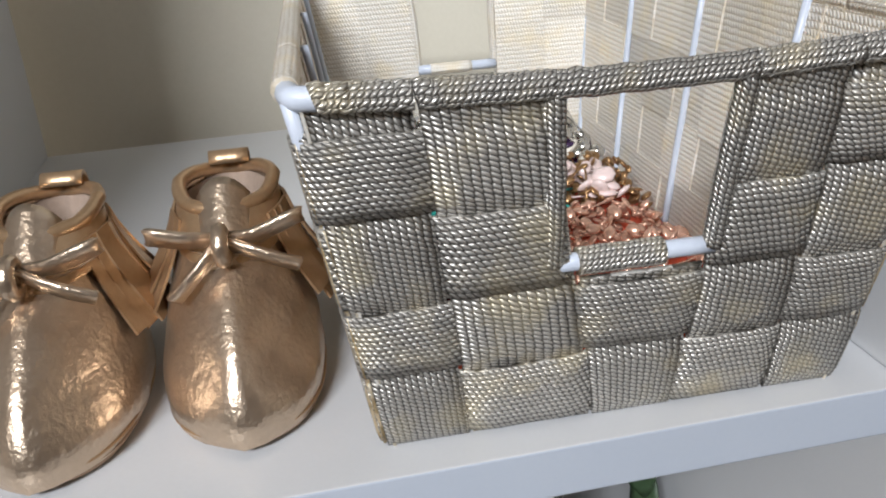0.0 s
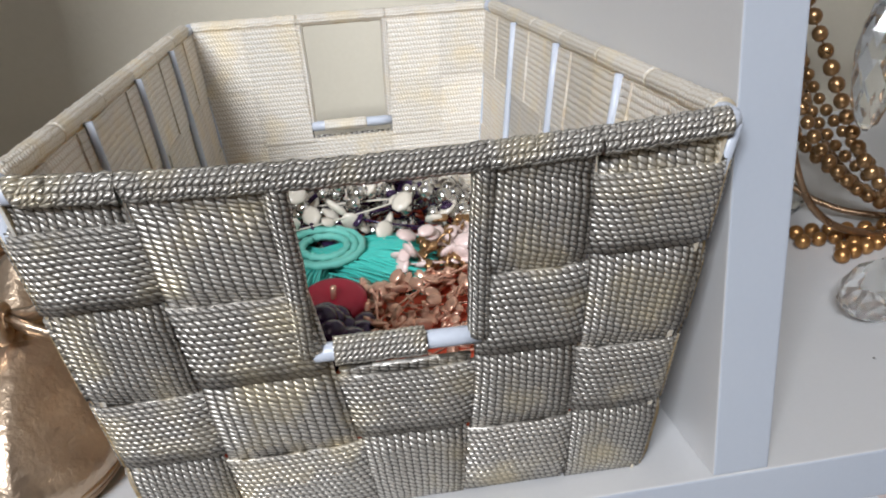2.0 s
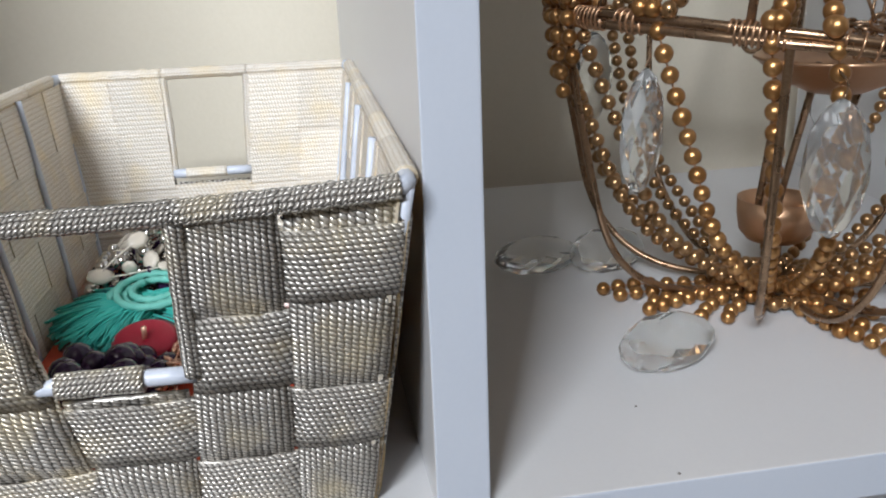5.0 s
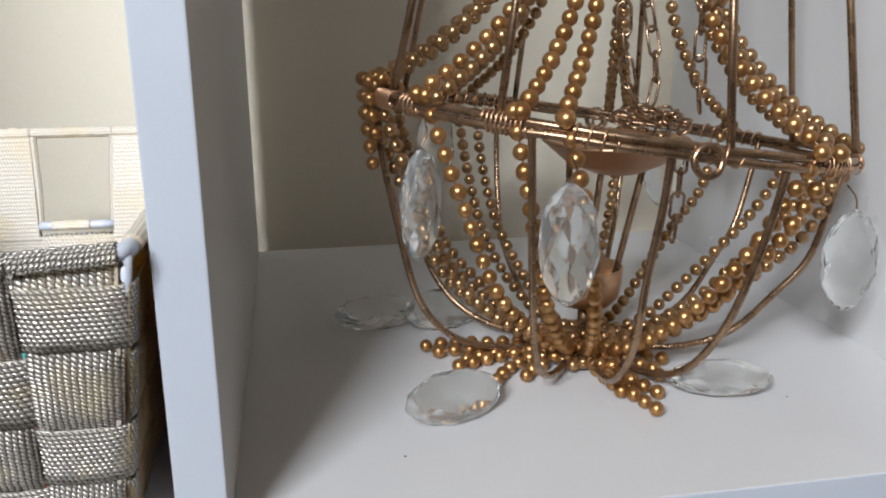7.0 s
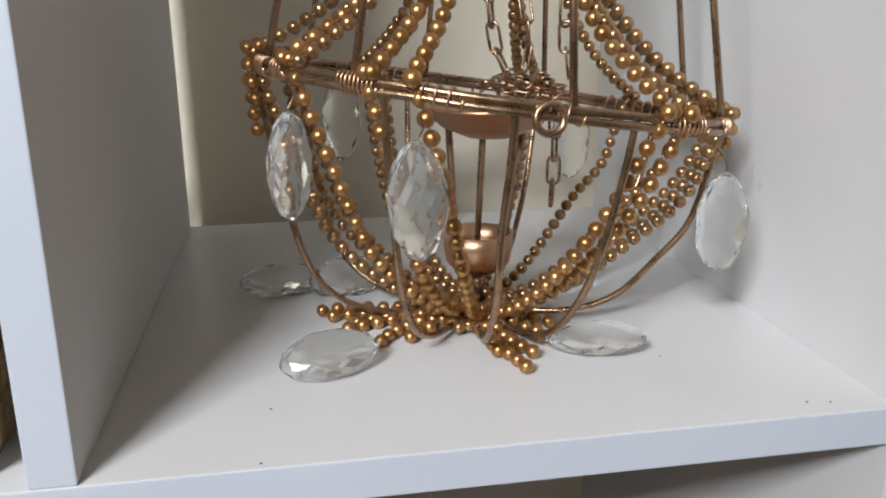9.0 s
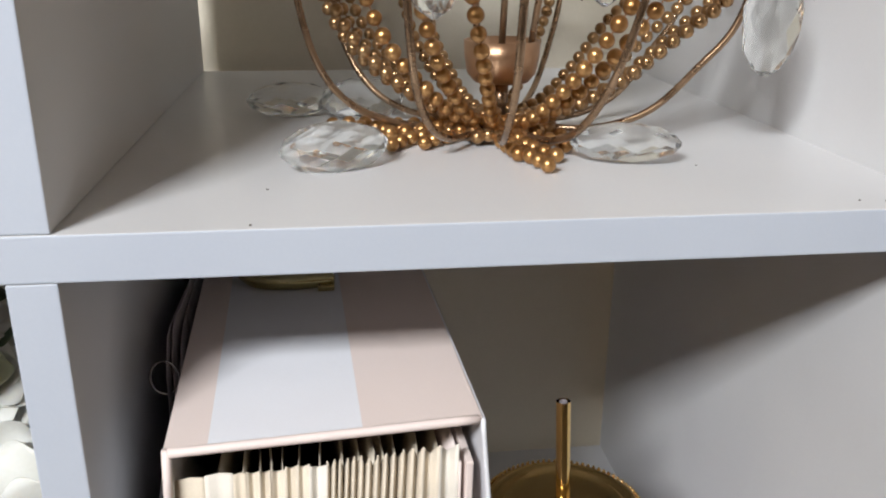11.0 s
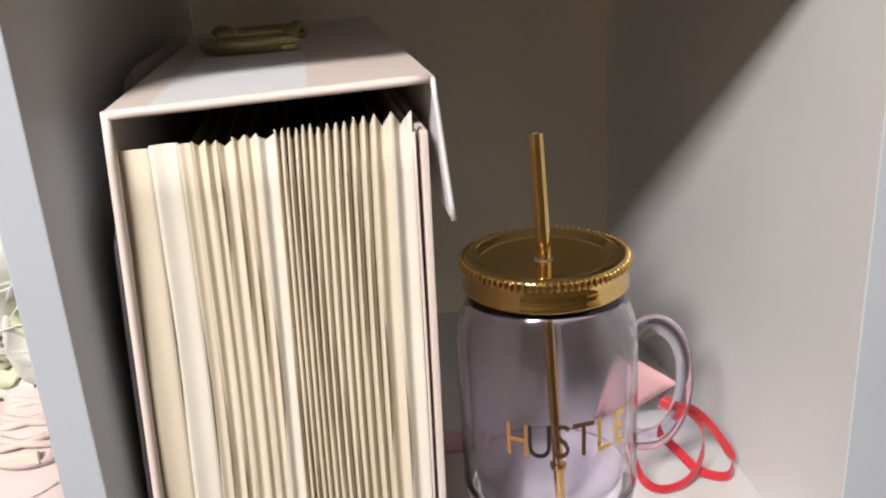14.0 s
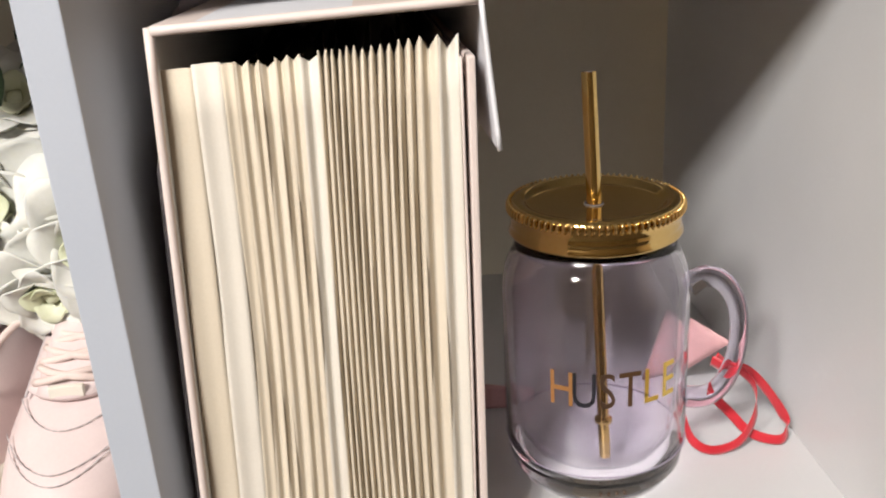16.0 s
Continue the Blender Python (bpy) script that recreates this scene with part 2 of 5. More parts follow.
M_WHITE = surface("white_melamine", (0.56, 0.56, 0.565), (0.61, 0.61, 0.615), 9, 0.32, bump=0.06, bump_scale=900, bump_dist=0.0003, fine=0.25)
# darker, bluer copy of the white; paints cool shade on board fronts
M_FRONT_TINT = surface("cool_shaded_front", (0.43, 0.465, 0.53), (0.47, 0.505, 0.565), 9, 0.4, bump=0.08, bump_scale=700, bump_dist=0.0003, fine=0.25)
M_WALLP = surface("warm_white_wall_paint", (0.62, 0.57, 0.46), (0.67, 0.62, 0.51), 5, 0.8, bump=0.25, bump_scale=350)
# unseen room surfaces, darkened to cut bounce into the shelves
M_ROOM = surface("dark_unseen_wall", (0.18, 0.14, 0.10), (0.22, 0.17, 0.13), 3, 0.85, bump=0.2, bump_scale=200)
# unseen east wall, made pale to throw warm fill from the right
M_BOUNCEW = surface("warm_bounce_wall", (0.62, 0.52, 0.40), (0.67, 0.57, 0.45), 3, 0.85, bump=0.2, bump_scale=200)
M_CEIL = surface("dark_unseen_ceiling", (0.16, 0.135, 0.11), (0.20, 0.17, 0.14), 3, 0.9, bump=0.2, bump_scale=200)
M_DARKFLOOR = surface("dark_unseen_floor", (0.05, 0.036, 0.026), (0.08, 0.06, 0.044), 30, 0.95, bump=0.6, bump_scale=500, bump_dist=0.003)
M_FRAME = surface("window_frame_paint", (0.75, 0.75, 0.75), (0.8, 0.8, 0.8), 6, 0.4)
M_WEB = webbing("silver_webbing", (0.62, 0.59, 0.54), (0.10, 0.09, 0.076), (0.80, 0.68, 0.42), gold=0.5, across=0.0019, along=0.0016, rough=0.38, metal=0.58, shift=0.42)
# paler, golder copy for the sides: golden light put in their colour
M_WEBSIDE = webbing("goldlit_side_webbing", (0.80, 0.75, 0.64), (0.30, 0.26, 0.19), (0.82, 0.66, 0.36), gold=0.6, across=0.0019, along=0.0016, rough=0.42, metal=0.3, shift=0.42, glow=0.65)
# paler copy of the webbing: light on inside and back put in colour
M_WEBIN = webbing("lit_cream_webbing", (0.95, 0.92, 0.86), (0.66, 0.59, 0.47), (0.95, 0.80, 0.50), rough=0.38, metal=0.08, gold=0.55, across=0.0018, along=0.0016, bump=0.6, shift=0.42, glow=0.25)
M_WIREW = surface("white_coated_wire", (0.48, 0.52, 0.60), (0.60, 0.64, 0.72), 60, 0.35, bump=0.05)
M_LEATHER = surface("rose_gold_leather", (0.56, 0.435, 0.315), (0.70, 0.565, 0.43), 30, 0.30, metal=0.9, bump=0.5, bump_scale=430, bump_dist=0.0010, rough_var=0.07)
M_LEATHER2 = surface("bronze_fringe_leather", (0.46, 0.30, 0.165), (0.58, 0.40, 0.24), 25, 0.38, metal=0.8, bump=0.3, bump_scale=500, rough_var=0.08)
M_SOLE = surface("tan_suede_sole", (0.36, 0.24, 0.15), (0.44, 0.31, 0.20), 60, 0.85, bump=0.4, bump_scale=700)
M_LINING = surface("shoe_lining", (0.26, 0.19, 0.14), (0.36, 0.27, 0.21), 50, 0.9, bump=0.3, bump_scale=600)
M_BRONZE = surface("bronze_rod", (0.19, 0.12, 0.072), (0.42, 0.285, 0.175), 90, 0.28, metal=0.9, bump=0.15, bump_scale=900, rough_var=0.12)
M_COPPER = surface("copper_cup", (0.50, 0.31, 0.18), (0.58, 0.37, 0.23), 40, 0.36, metal=0.9, bump=0.05)
M_BEAD = surface("gold_bead", (0.33, 0.165, 0.055), (0.50, 0.285, 0.115), 70, 0.31, metal=0.85, bump=0.12, bump_scale=800, bump_dist=0.0002, per_object=0.35)
M_BEADJ = surface("gold_bead_strand", (0.31, 0.18, 0.078), (0.46, 0.29, 0.145), 110, 0.3, metal=0.88, bump=0.1, bump_scale=800, bump_dist=0.0002)
M_GLASS = cut_glass("cut_crystal")
M_COVER = surface("white_file_cover", (0.70, 0.70, 0.73), (0.75, 0.76, 0.80), 12, 0.5, bump=0.15, bump_scale=1200, bump_dist=0.0002)
M_BLUSH = surface("blush_file_cover", (0.69, 0.585, 0.54), (0.73, 0.635, 0.595), 12, 0.5, bump=0.15, bump_scale=1200, bump_dist=0.0002)
M_PAPER = surface("cream_paper", (0.58, 0.505, 0.395), (0.65, 0.575, 0.465), 18, 0.8, bump=0.12, bump_scale=900, bump_dist=0.0003, per_object=0.5)
M_PAPERW = surface("pale_paper", (0.63, 0.585, 0.51), (0.70, 0.655, 0.58), 18, 0.75, bump=0.1, bump_scale=900, bump_dist=0.0003)
M_FOLD = surface("dark_folder", (0.09, 0.078, 0.082), (0.21, 0.185, 0.19), 40, 0.55, bump=0.1, per_object=0.4)
M_BOOK = surface("mauve_grey_booklet", (0.26, 0.225, 0.235), (0.40, 0.355, 0.365), 40, 0.6, bump=0.15, per_object=0.6)
M_GOLD = surface("polished_gold", (0.82, 0.56, 0.20), (0.88, 0.64, 0.28), 20, 0.09, metal=1.0, rough_var=0.03)
M_BRASS = surface("antique_brass", (0.42, 0.36, 0.17), (0.58, 0.51, 0.28), 60, 0.24, metal=0.95, rough_var=0.08)
M_SEAM = surface("lilac_seam", (0.24, 0.21, 0.27), (0.32, 0.29, 0.36), 60, 0.3)
M_ACRYLIN = clear_shell("clear_acrylic", (0.93, 0.915, 0.945))
M_RIBBON = surface("red_satin", (0.40, 0.006, 0.014), (0.54, 0.014, 0.028), 60, 0.38, bump=0.1, bump_scale=1500, bump_dist=0.0001, sheen=0.3)
M_PINK = surface("pink_card", (0.62, 0.35, 0.35), (0.70, 0.42, 0.41), 25, 0.6, bump=0.1)
M_TEAL = surface("turquoise_thread", (0.03, 0.42, 0.36), (0.08, 0.56, 0.47), 90, 0.6, bump=0.5, bump_scale=1500, sheen=0.2)
M_CORD = surface("pale_turquoise_cord", (0.14, 0.50, 0.42), (0.22, 0.60, 0.51), 90, 0.55, bump=0.5, bump_scale=1500)
M_SILVERB = surface("silver_beads", (0.55, 0.54, 0.52), (0.80, 0.79, 0.76), 90, 0.16, metal=1.0)
M_ROSEB = surface("rose_gold_petals", (0.66, 0.36, 0.25), (0.82, 0.54, 0.40), 120, 0.25, metal=0.55, rough_var=0.1)
M_CREAMB = surface("cream_stones", (0.62, 0.56, 0.46), (0.74, 0.69, 0.60), 120, 0.25, coat=0.3)
M_PINKST = surface("pale_pink_stones", (0.66, 0.50, 0.46), (0.78, 0.64, 0.60), 120, 0.25, coat=0.3)
M_RED = surface("crimson_lacquer", (0.27, 0.004, 0.022), (0.36, 0.008, 0.035), 60, 0.5)
M_PURPLE = surface("purple_beads", (0.015, 0.008, 0.03), (0.05, 0.02, 0.07), 100, 0.2)
M_ORANGE = surface("orange_red_cloth", (0.55, 0.06, 0.025), (0.66, 0.12, 0.05), 40, 0.8, bump=0.5, bump_scale=600)
M_SNEAK = surface("pale_pink_leather", (0.60, 0.485, 0.475), (0.65, 0.54, 0.53), 30, 0.5, bump=0.2, bump_scale=600, bump_dist=0.0003)
M_LACE = surface("pink_lace", (0.62, 0.49, 0.45), (0.68, 0.56, 0.52), 90, 0.8, bump=0.5, bump_scale=1200)
M_STITCH = surface("grey_stitching", (0.42, 0.37, 0.38), (0.50, 0.45, 0.46), 90, 0.8)
M_PETAL = surface("white_petal", (0.58, 0.58, 0.53), (0.65, 0.65, 0.61), 30, 0.6, bump=0.2, bump_scale=400, sss=0.15)
M_PETALG = surface("greenish_petal", (0.52, 0.55, 0.34), (0.60, 0.61, 0.48), 30, 0.6, bump=0.2, bump_scale=400)
M_LEAF = surface("dark_leaf", (0.025, 0.05, 0.02), (0.06, 0.10, 0.045), 40, 0.55, bump=0.4, bump_scale=300)
M_SPECK = surface("dust", (0.10, 0.09, 0.08), (0.16, 0.14, 0.12), 90, 0.9)
M_SKYPANE, _nt, _p = nodes_of("daylight_beyond")
_p.inputs["Base Color"].default_value = (0.6, 0.7, 0.8, 1)
_p.inputs["Emission Color"].default_value = (0.78, 0.88, 1.0, 1)
_p.inputs["Emission Strength"].default_value = 3.0


def solid_acrylic(name, tint, ior=1.3):
    m, nt, p = nodes_of(name)
    p.inputs["Base Color"].default_value = (*tint, 1)
    p.inputs["Transmission Weight"].default_value = 1
    p.inputs["Roughness"].default_value, p.inputs["IOR"].default_value = 0.03, ior
    return m


M_ACRYLS = solid_acrylic("solid_lilac_acrylic", (0.90, 0.86, 0.975), 1.42)
M_ACRYLW = solid_acrylic("lilac_acrylic_wall", (0.955, 0.935, 0.975), 1.47)


def ink(name, c, metal=0.6, rough=0.3):
    return surface(name, c, tuple(min(1, v * 1.15) for v in c), 80, rough, metal=metal)


# ---------- the room that closes the place ----------
def slab(name, x0, x1, y0, y1, z0, z1, material, label, bevel=0.0):
    ob = part(name, box(bmesh.new(), x0, x1, y0, y1, z0, z1, bevel), material, None, smooth=False)
    return tagged(ob, label, "setting", kind="structure")


slab("wall_north", -2.4, 2.2, WALL_Y, WALL_Y + 0.1, GROUND, CEIL, M_WALLP, "warm white painted wall behind the bookcase")
slab("wall_east", 2.2, 2.3, WIN_Y, WALL_Y + 0.1, GROUND, CEIL, M_BOUNCEW, "unseen cream side wall that bounces warm fill")
slab("wall_west", -2.5, -2.4, WIN_Y, WALL_Y + 0.1, GROUND, CEIL, M_ROOM, "unseen side wall, kept dark brown to limit bounce")
slab("floor", -2.5, 2.3, WIN_Y - 0.1, WALL_Y + 0.1, GROUND - 0.1, GROUND, M_DARKFLOOR, "unseen floor of the room, kept dark brown to limit bounce")
slab("ceiling", -2.5, 2.3, WIN_Y - 0.1, WALL_Y + 0.1, CEIL, CEIL + 0.1, M_CEIL, "unseen ceiling, kept dark to limit bounce")
wall_s = bmesh.new()
box(wall_s, -2.5, WX0, WIN_Y - 0.1, WIN_Y, GROUND, CEIL)
box(wall_s, WX1, 2.3, WIN_Y - 0.1, WIN_Y, GROUND, CEIL)
box(wall_s, WX0, WX1, WIN_Y - 0.1, WIN_Y, GROUND, WZ0)
box(wall_s, WX0, WX1, WIN_Y - 0.1, WIN_Y, WZ1, CEIL)
tagged(part("wall_south", wall_s, M_ROOM, None, smooth=False), "unseen wall with a high window opening, kept dark to limit bounce", "wall", kind="structure")
win = thing("window_1", pose((WX0 + WX1) / 2, WIN_Y - 0.05, WZ0), "wide white framed window high in the wall", "window", kind="structure")
hw, hh = (WX1 - WX0) / 2, WZ1 - WZ0
for x in (-hw, -0.015, hw - 0.03):
    part("window_frame", box(bmesh.new(), x, x + 0.03, -0.03, 0.03, 0, hh), M_FRAME, win, smooth=False)
for z in (0.0, hh - 0.03):
    part("window_frame", box(bmesh.new(), -hw, hw, -0.027, 0.027, z, z + 0.03), M_FRAME, win, smooth=False)
sky = part("backdrop", box(bmesh.new(), WX0 - 0.2, WX1 + 0.2, WIN_Y - 0.24, WIN_Y - 0.23, WZ0 - 0.2, WZ1 + 0.2), M_SKYPANE, None, smooth=False)
tagged(sky, "pale daylight beyond the window", "backdrop", kind="structure")

# ---------- the bookcase ----------
TOPZ, BOTZ = 2 * W + T, FLOOR2 - T - W
case = thing("bookcase", pose(0, 0, GROUND), "white cube bookcase with square open compartments", "bookcase", kind="structure")


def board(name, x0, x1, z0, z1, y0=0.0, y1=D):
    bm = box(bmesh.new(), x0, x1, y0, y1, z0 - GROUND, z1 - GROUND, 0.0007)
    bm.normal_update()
    for f in bm.faces:  # front faces take the cool shaded tint
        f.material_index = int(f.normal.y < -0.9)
    return part(name, bm, [M_WHITE, M_FRONT_TINT], case, smooth=False)


XL, XR = -T - W, W
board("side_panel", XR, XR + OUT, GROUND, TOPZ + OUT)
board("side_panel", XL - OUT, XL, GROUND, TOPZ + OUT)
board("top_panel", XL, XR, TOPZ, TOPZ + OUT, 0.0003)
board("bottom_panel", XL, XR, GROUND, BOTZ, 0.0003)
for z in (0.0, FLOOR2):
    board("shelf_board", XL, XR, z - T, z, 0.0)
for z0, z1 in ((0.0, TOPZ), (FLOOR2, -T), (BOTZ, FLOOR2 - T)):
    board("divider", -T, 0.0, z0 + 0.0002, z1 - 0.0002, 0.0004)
bm = bmesh.new()
rng = random.Random(4)
for x, y in ((0.069, 0.05), (0.258, 0.072), (0.066, 0.004), (0.30, 0.012), (0.31, 0.010)):
    ball(bm, (x, y, 0.0002), rng.uniform(0.0005, 0.0009), 6, 4, 0.5)
tagged(part("dust_specks", bm, M_SPECK), "tiny dark dust specks on the white shelf", "dust", kind="stuff")

# ---------- woven basket ----------
BK = pose(-0.108, 0.0135, 0.0008, 0, 0, -1.7)
basket = thing("woven_basket", BK, "silver and gold woven webbing basket with cut-out handles", "basket")
HZ = 0.1098
FBL, FBR = Vector((-0.0715, 0.0, 0)), Vector((0.0715, 0.0, 0))
FTL, FTR = Vector((-0.0865, -0.021, HZ)), Vector((0.0865, -0.021, HZ))
BBL, BBR = Vector((-0.066, 0.236, 0)), Vector((0.066, 0.236, 0))
BTL, BTR = Vector((-0.081, 0.262, HZ)), Vector((0.081, 0.262, HZ))
ROWS = (0.0, 0.23, 0.45, 0.70, 0.92)


def bilerp(c, u, v):
    return (c[0].lerp(c[1], u)).lerp(c[2].lerp(c[3], u), v)


def weave_face(c, low, high, hole, rowbounds, lift=0.0011, rim=True, wrap=None, web=None):
    """Straps over and under one another on a face with corners bottom-left, bottom-right, top-left, top-right."""
    n_out = (c[1] - c[0]).cross(c[2] - c[0]).normalized()
    ncol = len(low) - 1
    width, height = (c[1] - c[0]).length, (c[2] - c[0]).length

    def col(j, v):
        return low[j] + (high[j] - low[j]) * v

    def over(j, r):  # the level strap passes in front
        return (j + r) % 2 == 1

    def side(u, r, v):
        x = 0.0
        for j in range(ncol):
            a, b = col(j, v), col(j + 1, v)
            if a <= u <= b or (j == ncol - 1 and u > b) or (j == 0 and u < a):
                e = min(u - a, b - u) / max(b - a, 1e-6)
                x = (1 if over(j, r) else -1) * min(1, max(0, e) * 7)
        return x
    for r in range(4):
        lo_, hi_ = (-0.06, 1.06) if wrap is not None else (0.0, 1.0)
        spans = [(lo_, hi_)] if not (hole and r >= 2) else [(lo_, "L"), ("R", hi_)]
        for a, b in spans:
            v0, v1 = rowbounds[r] + 0.012, rowbounds[r + 1] - 0.008
            seed = random.Random(r * 7 + int(width * 1000)).uniform(0, 9)

            def f(s, t, a=a, b=b, v0=v0, v1=v1, r=r, seed=seed):
                v = v0 + (v1 - v0) * s
                ua = a if a != "R" else col(3, v) + 0.008
                ub = b if b != "L" else col(2, v) - 0.012
                u = ua + (ub - ua) * t
                d = side(u, r, v) * lift + 0.0007 * math.sin(math.pi * s) * max(0, side(u, r, v))
                v += 0.008 * noise.noise((u * 6, seed, 0))
                if wrap is not None and not 0 <= u <= 1:  # the strap turns the corner
                    over_run = -u if u < 0 else u - 1
                    out_x = Vector((-1 if (bilerp(c, round(u), v).x < 0) else 1, 0, 0))
                    bend = min(1, over_run * width / 0.003)
                    return bilerp(c, min(max(u, 0), 1), v) + wrap * over_run * width + (n_out * (1 - bend) + out_x * bend) * 0.0016
                return bilerp(c, u, v) + n_out * (d + 0.0003 * noise.noise((u * 20, v * 20, seed)))
            frac = 1.0 if "L" not in (a, b) and "R" not in (a, b) else 0.38
            nt_ = max(10, int(width * frac * 330))
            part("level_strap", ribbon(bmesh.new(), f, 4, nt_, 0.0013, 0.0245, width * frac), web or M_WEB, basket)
    for j in range(ncol):
        top = 0.47 if (hole and j == 2) else (0.985 if rim else 1.0)

        def f(s, t, j=j, top=top):
            v = t * top
            a, b = col(j, v), col(j + 1, v)
            m_ = 0.02 / ncol
            u = a + m_ + (b - a - 2 * m_) * s
            r = 3
            for k in range(4):
                if rowbounds[k] <= v < rowbounds[k + 1]:
                    r = k
            e = min(v - rowbounds[r], rowbounds[r + 1] - v) / (rowbounds[r + 1] - rowbounds[r])
            x = (-1 if over(j, r) else 1) * min(1, max(0, e) * 6)
            if v >= rowbounds[4]:
                x = -1 if over(j, 3) else 0.6
            return bilerp(c, u, v) + n_out * (x * lift + 0.0007 * math.sin(math.pi * s) * max(0, x))
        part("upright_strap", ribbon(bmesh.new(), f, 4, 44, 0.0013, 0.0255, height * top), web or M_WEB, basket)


LOWC, HIGHC = (0.0, 0.18, 0.44, 0.62, 0.83, 1.0), (0.0, 0.165, 0.355, 0.645, 0.80, 1.0)
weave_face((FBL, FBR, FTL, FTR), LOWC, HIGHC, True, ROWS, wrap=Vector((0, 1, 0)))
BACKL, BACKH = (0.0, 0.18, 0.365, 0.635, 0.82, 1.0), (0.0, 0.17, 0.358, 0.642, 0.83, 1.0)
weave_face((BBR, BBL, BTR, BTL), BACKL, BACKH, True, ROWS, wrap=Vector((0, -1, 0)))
EVEN = tuple(i / 9 for i in range(10))
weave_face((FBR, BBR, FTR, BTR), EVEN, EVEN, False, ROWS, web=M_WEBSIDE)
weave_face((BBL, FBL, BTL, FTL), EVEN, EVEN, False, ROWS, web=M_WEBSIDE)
# insides of the same straps, in the paler webbing that carries the light
for c in ((BBL, BBR, BTL, BTR), (BBR, FBR, BTR, FTR), (FBL, BBL, FTL, BTL)):
    inn = (c[1] - c[0]).cross(c[2] - c[0]).normalized()
    n_ = 5 if c[0] is BBL else 9
    for r in range(4):
        for j in range(n_):
            if c[0] is BBL and r >= 2 and j == 2:
                continue

            def f(s, t, r=r, j=j, c=c, inn=inn, n_=n_):
                lo = BACKL if n_ == 5 else EVEN
                hi = BACKH if n_ == 5 else EVEN
                v = ROWS[r] - 0.01 + (ROWS[r + 1] - ROWS[r] + 0.02) * s
                if r == 3:
                    v = ROWS[3] + (0.985 - ROWS[3]) * s
                a, b = lo[j] + (hi[j] - lo[j]) * v, lo[j + 1] + (hi[j + 1] - lo[j + 1]) * v
                g = -0.004
                if c[0] is BBL and r >= 2 and j == 1:
                    b -= 0.012
                if c[0] is BBL and r >= 2 and j == 3:
                    a += 0.012
                u = a + g + (b - a - 2 * g) * t
                puff = 0.00035 * math.sin(math.pi * s) * math.sin(math.pi * t) * (1 if (r + j) % 2 else 0.2)
                return bilerp(c, u, v) + inn * (0.0024 + (0.0006 if (r + j) % 2 else 0) + puff)
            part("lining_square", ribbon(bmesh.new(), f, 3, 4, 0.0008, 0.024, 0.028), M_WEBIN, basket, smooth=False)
# wrapped rim
uL, uR = 0.355, 0.645


def rim_piece(a, b, r, seed, material=None, sag=0.0):
    pts = [a.lerp(b, k / 26) for k in range(27)]
    pts = [p - Vector((0, 0, sag * max(0, 1 - (p.x / 0.085) ** 2))) for p in pts]
    pts = [p + Vector((0.0004 * noise.noise((k * 0.7, seed, 1)), 0, 0.0006 * noise.noise((k * 0.5, seed, 0)))) for k, p in enumerate(pts)]
    rad = [r * (1 + 0.10 * noise.noise((k * 0.8, seed, 5))) for k in range(27)]
    return part("wrapped_rim", tube(bmesh.new(), pts, rad, 12), material or M_WEB, basket)


up = Vector((0, 0, 0.0010))
e1 = (FTR - FTL)
for k, (u0, u1) in enumerate(((0.035, 0.165), (0.168, uL), (uL, uR), (uR, 0.80), (0.803, 0.985))):
    rim_piece(FTL + e1 * u0 + up, FTL + e1 * u1 + up, 0.0037 if k != 2 else 0.0036, k, None, 0.0032)
e2 = BTR - BTL
for k, (u0, u1) in enumerate(((0.02, uL), (uL, uR), (uR, 0.98))):
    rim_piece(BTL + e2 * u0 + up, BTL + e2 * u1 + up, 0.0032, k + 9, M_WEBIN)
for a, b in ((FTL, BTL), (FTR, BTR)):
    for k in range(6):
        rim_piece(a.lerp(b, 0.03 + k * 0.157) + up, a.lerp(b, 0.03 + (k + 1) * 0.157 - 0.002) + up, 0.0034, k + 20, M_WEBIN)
# coated wire frame: corners, posts, handle bars
for a, b in ((FBL, FTL), (FBR, FTR), (BBL, BTL), (BBR, BTR)):
    inw = (Vector((0, 0.12, 0)) - Vector((a.x, a.y, 0))).normalized() * 0.002
    part("corner_wire", tube(bmesh.new(), [a.lerp(b, k / 8) + inw * (0.6 + 2.2 * (1 - k / 8)) for k in range(9)], 0.0019, 10), M_WIREW, basket)
for cpos, sx, sy in ((FTL, 1, 1), (FTR, -1, 1), (BTL, 1, -1), (BTR, -1, -1)):
    pts = spline([cpos + Vector((sx * 0.009, 0, 0.0005)), cpos + Vector((sx * 0.002, sy * 0.001, 0.0008)), cpos + Vector((sx * 0.0005, sy * 0.010, 0.0005))], 6)
    part("rim_corner", tube(bmesh.new(), pts, 0.0029, 10, rough=0.1), M_WIREW, basket)
for a0, a1, b0, b1, sx in ((FBL, FTL, BBL, BTL, 1), (FBR, FTR, BBR, BTR, -1)):
    for k in (0.25, 0.5, 0.75):
        p, q = a0.lerp(b0, k), a1.lerp(b1, k)
        off = Vector((sx * 0.0042, 0, 0))
        part("side_post", tube(bmesh.new(), [p.lerp(q, i / 6) + off for i in range(7)], 0.0015, 8), M_WIREW, basket)
